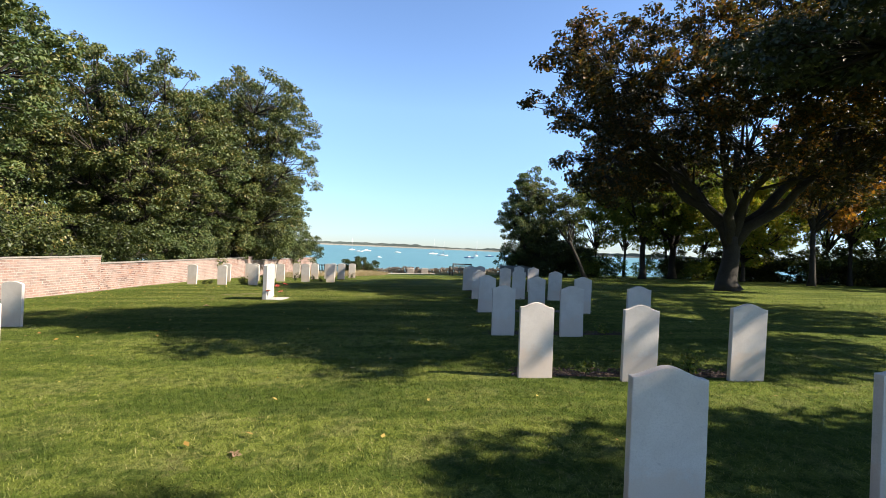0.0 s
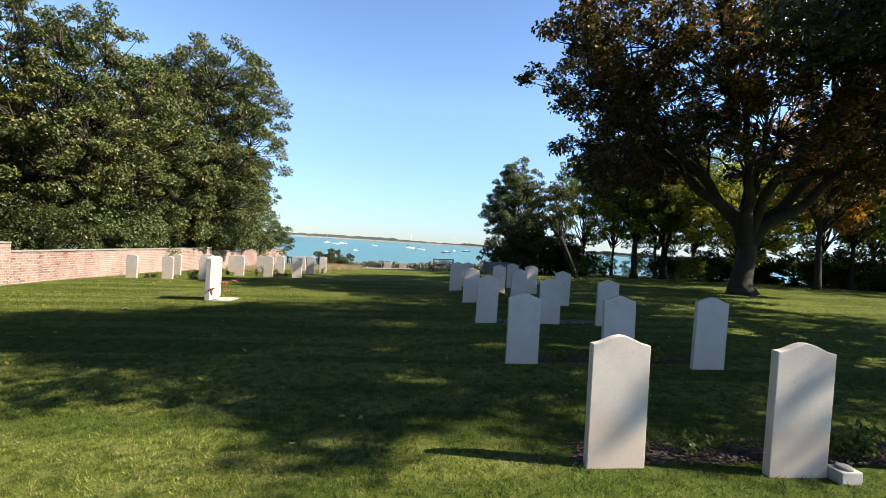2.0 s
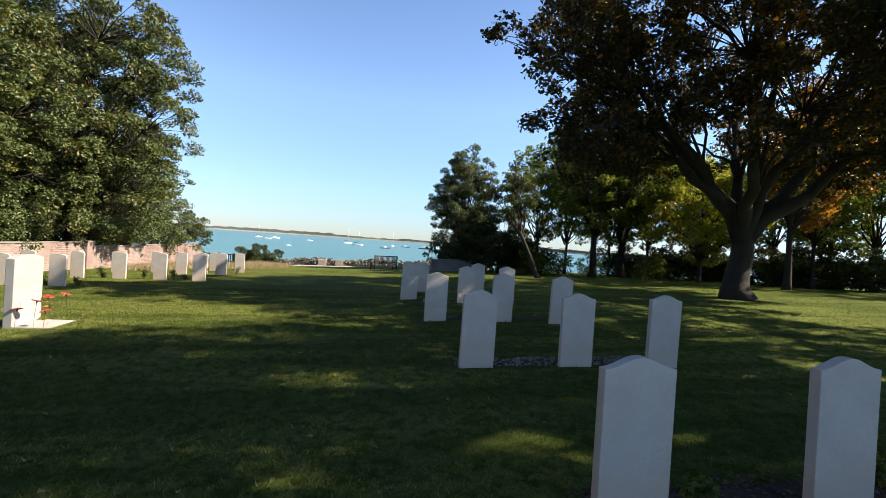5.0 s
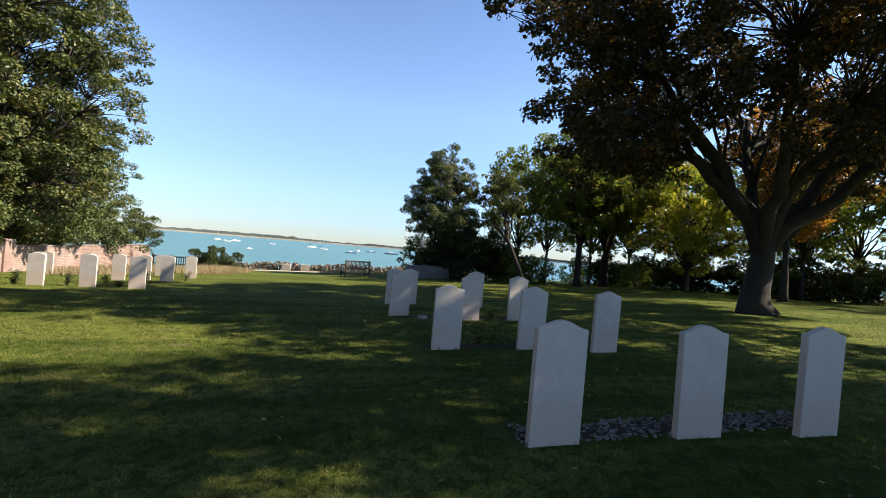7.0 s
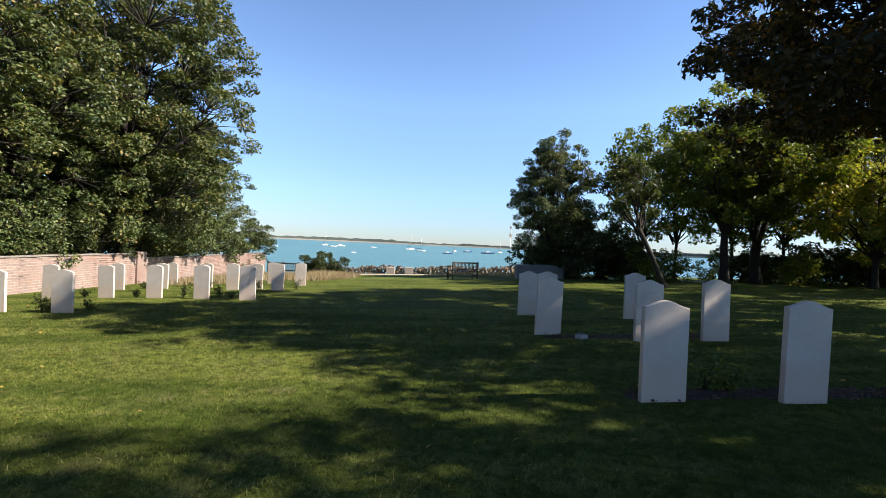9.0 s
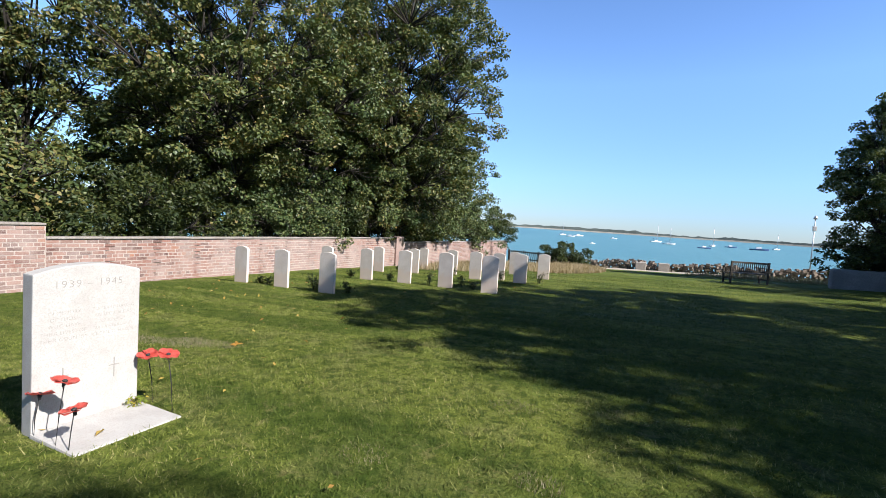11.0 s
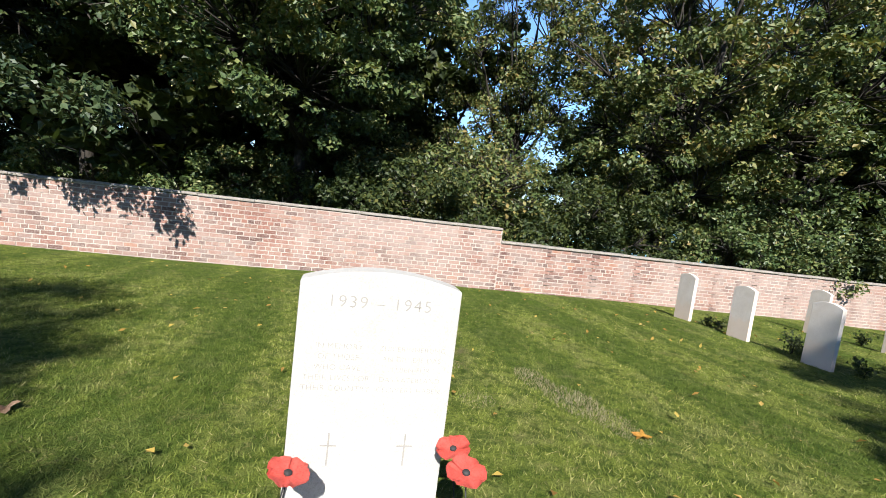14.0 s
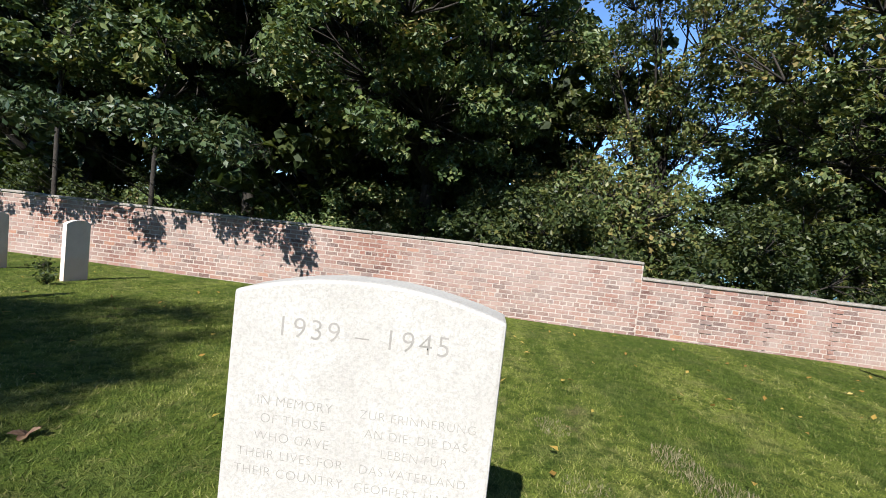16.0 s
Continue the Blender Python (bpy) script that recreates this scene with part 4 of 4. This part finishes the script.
tall_grass("dry_grass", 6, 3.4, 38.8, 4.0, 1.4, 5000, 0.3, DRY, "pale dry uncut grass near the bench")

THATCH = leaf_material("dead_thatch", [(0.0, (0.1224, 0.1088, 0.0612)), (0.5, (0.204, 0.1768, 0.1088)), (1.0, (0.2856, 0.2448, 0.1632))], 0.2)
for k, (x, y, rx, ry) in enumerate(((-6.2, 14.88, 0.32, 0.2), (-5.85, 14.98, 0.28, 0.15), (-5.65, 15.02, 0.14, 0.1), (-6.65, 14.75, 0.3, 0.14), (-6.15, 14.1, 0.16, 0.14), (-6.95, 14.05, 0.16, 0.12), (-4.40, 13.64, 0.14, 0.2), (-3.08, 13.72, 0.16, 0.12), (-2.12, 13.9, 0.14, 0.1), (-2.54, 14.86, 0.2, 0.14), (-5.9, 12.75, 0.12, 0.1))):
    tall_grass("thatch_patch", 20 + k, x, y, rx, ry, int(12000 * rx * ry), 0.018, THATCH, "greyish patch of dead grass in the lawn", 0.0035, 1.6)


def build_fence():
    f = thing("fence", (-11.9, 44.2, ground_z(-10, 44.2)), -3, "dark wooden picket fence at the end of the wall", "fence")
    for k in range(5):
        bm = bmesh.new()
        box(bm, 0.1 + k * 1.1, 0, -0.2, 0.09, 0.09, 1.05, 0.008)
        part("post", bm, TEAK, f)
    for z in (0.18, 0.68):
        bm = bmesh.new()
        box(bm, 2.3, -0.06, z, 4.5, 0.035, 0.07, 0.004)
        part("rail", bm, TEAK, f)
    for k in range(30):
        bm = bmesh.new()
        box(bm, 0.2 + k * 0.145, -0.09, 0.05, 0.06, 0.016, 0.75)
        part("picket", bm, TEAK, f)


build_fence()
bm = bmesh.new()
box(bm, 0, 0, -0.1, 2.7, 0.35, 0.85, 0.09)
bmesh.ops.subdivide_edges(bm, edges=[e for e in bm.edges if e.calc_length() > 0.5], cuts=8, use_grid_fill=True)
for v in bm.verts:
    v.co += Vector((0, 0.04, 0.05)) * noise.noise(v.co * 2.3) + Vector((0.02, 0.02, 0.02)) * noise.noise(v.co * 9.0)
slab = tagged(part("stone_block_wall", bm, GREY_STONE), "plain grey rendered wall block under the shore tree", "wall block")
slab.matrix_basis = pose(5.6, 34.6, ground_z(5.6, 34.6), 0, 0, 6)


def build_pole():
    z = ground_z(5.8, 43.9)
    p = thing("navigation_post", (5.8, 44.1, z), 0, "slim pale navigation post with a small lantern", "post")
    bm = bmesh.new()
    tube(bm, [(0, 0, -0.2), (0, 0, 3.4)], [0.032, 0.026], 8)
    part("pole", bm, ALLOY, p)
    bm = bmesh.new()
    box(bm, 0, 0, 2.75, 0.18, 0.18, 0.26, 0.02)
    part("box", bm, HULL_WHITE, p)
    bm = bmesh.new()
    tube(bm, [(0, 0, 3.4), (0, 0, 3.5), (0, 0, 3.6)], [0.1, 0.1, 0.03], 8)
    part("lantern", bm, ALLOY, p)


build_pole()


# ---- boats ----
def boat(x, y, length, turn, mast, hull_mat, cabin=True):
    b = thing("sailing_yacht" if mast else "motor_boat", (x, y, SEA), turn, ("moored sailing yacht with a tall bare mast" if mast else "moored small motor boat on the harbour water") if hull_mat is HULL_WHITE else "moored dark blue boat on the harbour water", "boat", "moored boats")
    w = length * 0.14
    bm = bmesh.new()
    rings = []
    for k in range(9):
        u = k / 8
        half = w * (math.sin(math.pi * (0.18 + 0.82 * u)) ** 0.6 if u < 0.999 else 0.02)
        if u > 0.55:
            half = w * max(0.03, 1 - ((u - 0.55) / 0.45) ** 2)
        xx = (u - 0.5) * length
        top = length * (0.075 + 0.04 * u * u)
        rings.append([bm.verts.new(p) for p in ((xx, -half, top), (xx, -half * 0.9, 0.05), (xx * 0.92, 0, -0.35), (xx, half * 0.9, 0.05), (xx, half, top))])
    for a, c in zip(rings, rings[1:]):
        for k in range(4):
            bm.faces.new((a[k], a[k + 1], c[k + 1], c[k]))
        bm.faces.new((a[4], a[0], c[0], c[4]))
    bm.faces.new(rings[0][::-1])
    bm.faces.new(rings[-1])
    bmesh.ops.recalc_face_normals(bm, faces=bm.faces)
    part("hull", bm, hull_mat, b)
    if cabin:
        bm = bmesh.new()
        box(bm, -0.04 * length, 0, length * 0.075, length * 0.30, w * 1.0, length * (0.06 if mast else 0.12), 0.12)
        part("cabin", bm, HULL_WHITE, b)
    if mast:
        bm = bmesh.new()
        tube(bm, [(0.08 * length, 0, 0.5), (0.08 * length, 0, length * 1.35)], [0.13, 0.09], 6)
        part("mast", bm, ALLOY, b)
        bm = bmesh.new()
        tube(bm, [(0.08 * length, 0, length * 0.26), (-0.36 * length, 0, length * 0.25)], [0.13, 0.11], 6)
        part("boom", bm, HULL_BLUE, b)


for x, y, n, turn, mast, mat in ((-118, 369, 9, 20, True, HULL_WHITE), (-69, 238, 5, 100, False, HULL_WHITE), (-71, 363, 9, 60, True, HULL_WHITE), (-55, 306, 7, 10, False, HULL_WHITE), (-58, 354, 9, 30, False, HULL_WHITE), (-25, 184, 3, 40, False, HULL_WHITE),
                                 (-33, 340, 6, 15, False, HULL_WHITE), (-7, 336, 10, 40, True, HULL_WHITE), (0, 287, 8, 5, True, HULL_WHITE), (14, 247, 7, 20, False, HULL_BLUE), (23, 321, 10, 70, True, HULL_WHITE), (33, 331, 8, 15, False, HULL_BLUE), (43, 304, 11, 5, False, HULL_BLUE), (62, 369, 9, 50, True, HULL_WHITE),
                                 (150, 420, 9, 30, True, HULL_WHITE), (200, 380, 8, 10, False, HULL_WHITE)):
    boat(x, y, n * 0.8, turn, mast, mat)

# ---- beds and plants by the headstones ----
PEBBLE = mottled("pale_flint", (0.07, 0.055, 0.045), (0.34, 0.30, 0.27), 18.0, 90.0, 0.8, 0.4, 0.004)


CLOD = mottled("soil_clod", (0.045, 0.028, 0.020), (0.16, 0.105, 0.075), 14.0, 90.0, 0.95, 0.5, 0.004)


def bed(x0, x1, y, seed, pebbles):
    strip("flower_bed", x0, x1, y + 0.04, y + 0.46, SOIL, 0.012, "narrow bed of dark soil behind the headstones", "flower bed")
    rng = np.random.default_rng(seed)
    pl = []
    for _ in range(pebbles):
        x, yy = rng.uniform(x0 + 0.1, x1 - 0.1), y + rng.uniform(0.06, 0.42)
        s = rng.uniform(0.007, 0.019) * (1.25 if pebbles == 701 else 1.0)
        pl.append((x, yy, ground_z(x, yy) + 0.012 + s * 0.3, s * 1.4, s, s * 0.8))
    flint = pebbles == 701
    tagged(rocks("bed_pebbles", seed, pl, PEBBLE if flint else CLOD), "pale flint pebbles lying on the bed" if flint else "brown clods and dead litter on the bed", "pebbles", "", "stuff")


for k, (y, n) in enumerate(((5.08, 700), (7.62, 600), (10.46, 701), (13.4, 500), (16.0, 300))):
    bed(0.72, 3.55, y, 100 + k, n)


def plant(x, y, h, seed, mat=LEAF_LIME, leaf=0.045, label="small leafy plant growing beside a headstone"):
    """A low plant: several bent stems with leaves in pairs."""
    rng = np.random.default_rng(seed)
    p = thing("bedding_plant", (x, y, ground_z(x, y)), 0, label, "plant", "plants by the headstones")
    bm = bmesh.new()
    cen = []
    for k in range(7):
        a = rng.uniform(0, 6.28)
        r = rng.uniform(0.2, 0.7) * h
        tip = Vector((math.cos(a) * r, math.sin(a) * r, h * rng.uniform(0.55, 1.1)))
        midp = Vector((tip.x * 0.3, tip.y * 0.3, tip.z * 0.6))
        tube(bm, [(0, 0, -0.03), midp, tip], [0.006, 0.004, 0.002], 5)
        cen += [tuple(Vector((0, 0, 0)).lerp(midp, u)) for u in (0.5, 1.0)] + [tuple(midp.lerp(tip, u)) for u in (0.5, 1.0)]
    part("stems", bm, BARK, p)
    cen = np.array(cen)
    v, f = leaf_cloud(rng, cen, np.full(len(cen), 0.06 + h * 0.12), np.full(len(cen), 5), leaf)
    array_mesh("leaves", v, f, mat, p)


for k, (x, y, h) in enumerate(((1.7, 5.35, 0.16), (2.85, 5.3, 0.26), (2.7, 5.3, 0.15), (1.55, 7.85, 0.14), (2.75, 7.85, 0.2), (1.6, 13.75, 0.36), (1.75, 13.7, 0.22), (2.7, 16.2, 0.25),
                               (-9.55, 19.3, 0.26), (-9.75, 19.2, 0.2), (-8.25, 19.25, 0.38), (-8.05, 19.2, 0.3), (-7.3, 19.2, 0.28), (-9.4, 22.1, 0.28), (-8.1, 22.0, 0.3), (-6.9, 22.0, 0.45), (-5.6, 21.7, 0.2), (-7.6, 24.9, 0.4), (-5.9, 24.6, 0.4), (-4.75, 24.6, 0.4), (-9.6, 25.0, 0.3), (-6.1, 22.2, 0.3), (-10.1, 7.1, 0.25), (-9.2, 8.1, 0.22))):
    plant(x, y, h * (0.72 if x < 0 else 0.85), 200 + k, LEAF_HEDGE if x < 0 else LEAF_LIME)
plant(-4.79, 13.5, 0.07, 260, LEAF_YELLOW, 0.025, "small weed with pale leaves at the memorial's foot")
for x, y, turn in ((2.44, 5.0, 4), (1.32, 16.1, 30), (-5.0, 5.05, 0)):
    t = thing("stone_tablet", (x, y, ground_z(x, y)), turn, "small white stone tablet lying at a headstone", "tablet", "small tablets")
    bm = bmesh.new()
    box(bm, 0, 0, -0.03, 0.145, 0.115, 0.09, 0.008)
    part("base", bm, STONE_WHITE, t)
    bm = bmesh.new()
    tube(bm, [(0, 0, 0.055), (0, 0, 0.072), (0, 0, 0.078)], [0.048, 0.048, 0.038], 20)
    part("plate", bm, GREY_STONE, t, "grey round plate")


# ---- grass ----
def build_grass():
    rng = np.random.default_rng(77)
    n = 900000
    x, y = rng.uniform(-10.5, 5.0, n), rng.uniform(0.8, 19.5, n)
    way = np.array([(0, 0), (-0.3, 4), (-0.75, 8.6), (-1.7, 11.6), (-2.7, 12.7), (-3.8, 13.4), (-6.5, 13.4)])
    dist = np.full(n, 1e9)
    for (ax, ay), (bx, by) in zip(way, way[1:]):
        u = np.clip(((x - ax) * (bx - ax) + (y - ay) * (by - ay)) / ((bx - ax) ** 2 + (by - ay) ** 2), 0, 1)
        dist = np.minimum(dist, np.hypot(x - ax - u * (bx - ax), y - ay - u * (by - ay)))
    keep = rng.uniform(0, 1, n) < np.clip(1.15 - dist / 6.5, 0.0, 1)
    for by in (5.08, 7.62, 10.46, 13.4, 16.0):
        keep &= ~((x > 0.72) & (x < 3.55) & (y > by + 0.02) & (y < by + 0.47))
    keep &= ~((x > -4.96) & (x < -4.38) & (y > 12.92) & (y < 13.55))
    x, y = x[keep], y[keep]
    n = len(x)
    z = np.array([ground_z(p, q) + noise.noise(Vector((p * 0.35, q * 0.35, 0))) * 0.03 + noise.noise(Vector((p * 1.7, q * 1.7, 3))) * 0.008 for p, q in zip(x, y)])
    h = rng.uniform(0.009, 0.022, n) * np.where(rng.uniform(0, 1, n) < 0.04, 1.7, 1.0)
    w = rng.uniform(0.0025, 0.0055, n)
    a = rng.uniform(0, 2 * np.pi, n)
    b = rng.normal(size=(n, 2)) * 1.2 * h[:, None]
    dx, dy = w * np.cos(a), w * np.sin(a)
    v = np.stack([np.stack([x - dx, y - dy, z - 0.012], 1), np.stack([x + dx, y + dy, z - 0.012], 1), np.stack([x + b[:, 0], y + b[:, 1], z + h], 1)], 1).reshape(-1, 3)
    tagged(array_mesh("grass", v, np.arange(3 * n).reshape(-1, 3), BLADE), "short mown green grass blades with paler tips", "grass", "", "stuff")


build_grass()


def build_far_grass():
    """Coarser tufts on the lawn away from the walk."""
    rng = np.random.default_rng(78)
    n = 200000
    x, y = rng.uniform(-11.5, 16.0, n), rng.uniform(2.0, 32.0, n)
    keep = (np.hypot(x + 1.0, y - 5.0) > 5.0) & (np.hypot(x + 2.0, y - 11.0) > 5.0) & (np.hypot(x + 4.6, y - 13.4) > 4.0)
    for by in (5.08, 7.62, 10.46, 13.4, 16.0):
        keep &= ~((x > 0.72) & (x < 3.55) & (y > by + 0.02) & (y < by + 0.47))
    x, y = x[keep], y[keep]
    n = len(x)
    z = np.array([ground_z(p, q) + noise.noise(Vector((p * 0.35, q * 0.35, 0))) * 0.03 for p, q in zip(x, y)])
    h, w = rng.uniform(0.010, 0.024, n), rng.uniform(0.005, 0.010, n)
    a = rng.uniform(0, 2 * np.pi, n)
    b = rng.normal(size=(n, 2)) * 1.4 * h[:, None]
    dx, dy = w * np.cos(a), w * np.sin(a)
    v = np.stack([np.stack([x - dx, y - dy, z - 0.012], 1), np.stack([x + dx, y + dy, z - 0.012], 1), np.stack([x + b[:, 0], y + b[:, 1], z + h], 1)], 1).reshape(-1, 3)
    tagged(array_mesh("lawn_tufts", v, np.arange(3 * n).reshape(-1, 3), BLADE), "short green grass tufts of the wider lawn", "grass", "", "stuff")


build_far_grass()


def build_fallen_leaves():
    rng = np.random.default_rng(8)
    fallen = leaf_material("fallen_leaf", [(0.0, (0.17, 0.0816, 0.0272)), (0.4, (0.2856, 0.1768, 0.0408)), (0.7, (0.374, 0.2856, 0.068)), (1.0, (0.34, 0.204, 0.0816))], 0.3)
    n = 420
    x = np.concatenate([rng.uniform(-11.2, -4.5, 300), rng.uniform(-5, 5, 120)])
    y = np.concatenate([rng.uniform(6, 26, 300), rng.uniform(1.5, 14, 120)])
    c = np.array([(p, q, ground_z(p, q) + 0.035) for p, q in zip(x, y)])
    v, f = leaf_cloud(rng, c, np.full(n, 0.012), np.full(n, 1), 0.05, 0.5, 2.0)
    tagged(array_mesh("fallen_leaves", v, f, fallen), "scattered yellow and brown fallen leaves", "leaves", "", "stuff")


build_fallen_leaves()


def curled_leaf(x, y, size, turn, mat, label):
    """One large fallen leaf with pointed lobes, its rim curled up."""
    bm = bmesh.new()
    rim = []
    for k in range(20):
        a = 2 * math.pi * k / 20
        r = size * (0.36 + 0.15 * math.cos(5 * a)) * (1.25 if abs(math.cos(a)) > 0.8 else 1.0)
        rim.append(bm.verts.new((r * math.cos(a), r * math.sin(a), 0.35 * size * abs(math.sin(a)) ** 2 * 0.6)))
    mid = bm.verts.new((0, 0, 0))
    for k in range(20):
        bm.faces.new((mid, rim[k], rim[(k + 1) % 20]))
    bmesh.ops.solidify(bm, geom=bm.faces[:], thickness=0.0012)
    ob = part("fallen_leaf", bm, mat)
    ob.matrix_basis = pose(x, y, ground_z(x, y) + 0.012, 6, -5, turn)
    tagged(ob, label, "leaf", "large fallen leaves")


LEAF_BROWN = mottled("withered_leaf", (0.26, 0.16, 0.10), (0.38, 0.25, 0.16), 40.0, 160.0, 0.7, 0.3, 0.002)
LEAF_ORANGE = mottled("orange_leaf", (0.40, 0.20, 0.03), (0.48, 0.27, 0.05), 40.0, 160.0, 0.6, 0.3, 0.002)
curled_leaf(-5.77, 11.5, 0.13, 30, LEAF_BROWN, "withered brown leaf lying on the lawn")
curled_leaf(-5.61, 15.04, 0.11, 80, LEAF_ORANGE, "bright orange leaf lying on dead grass")
curled_leaf(-6.35, 13.0, 0.08, 10, LEAF_BROWN, "small brown leaf lying on the lawn")
curled_leaf(-1.35, 3.15, 0.09, 140, LEAF_BROWN, "brown leaf lying in the grass")

# ---- bricks of the nearest stretch ----
unit_bricks = {}
for (x, y, z, w, h, tilt), head in NEAR_BRICKS:
    if head not in unit_bricks:
        bm = bmesh.new()
        box(bm, 0, 0, 0, 0.05, (0.109 if head else 0.218) - 0.017, 0.058)
        me = bpy.data.meshes.new("brick")
        bm.to_mesh(me)
        bm.free()
        me.materials.append(BRICK)
        unit_bricks[head] = me
    ob = new("brick", unit_bricks[head])
    ob.parent = WALL
    ob.matrix_basis = pose(x, y, z, tilt * 0.4, 0, tilt)
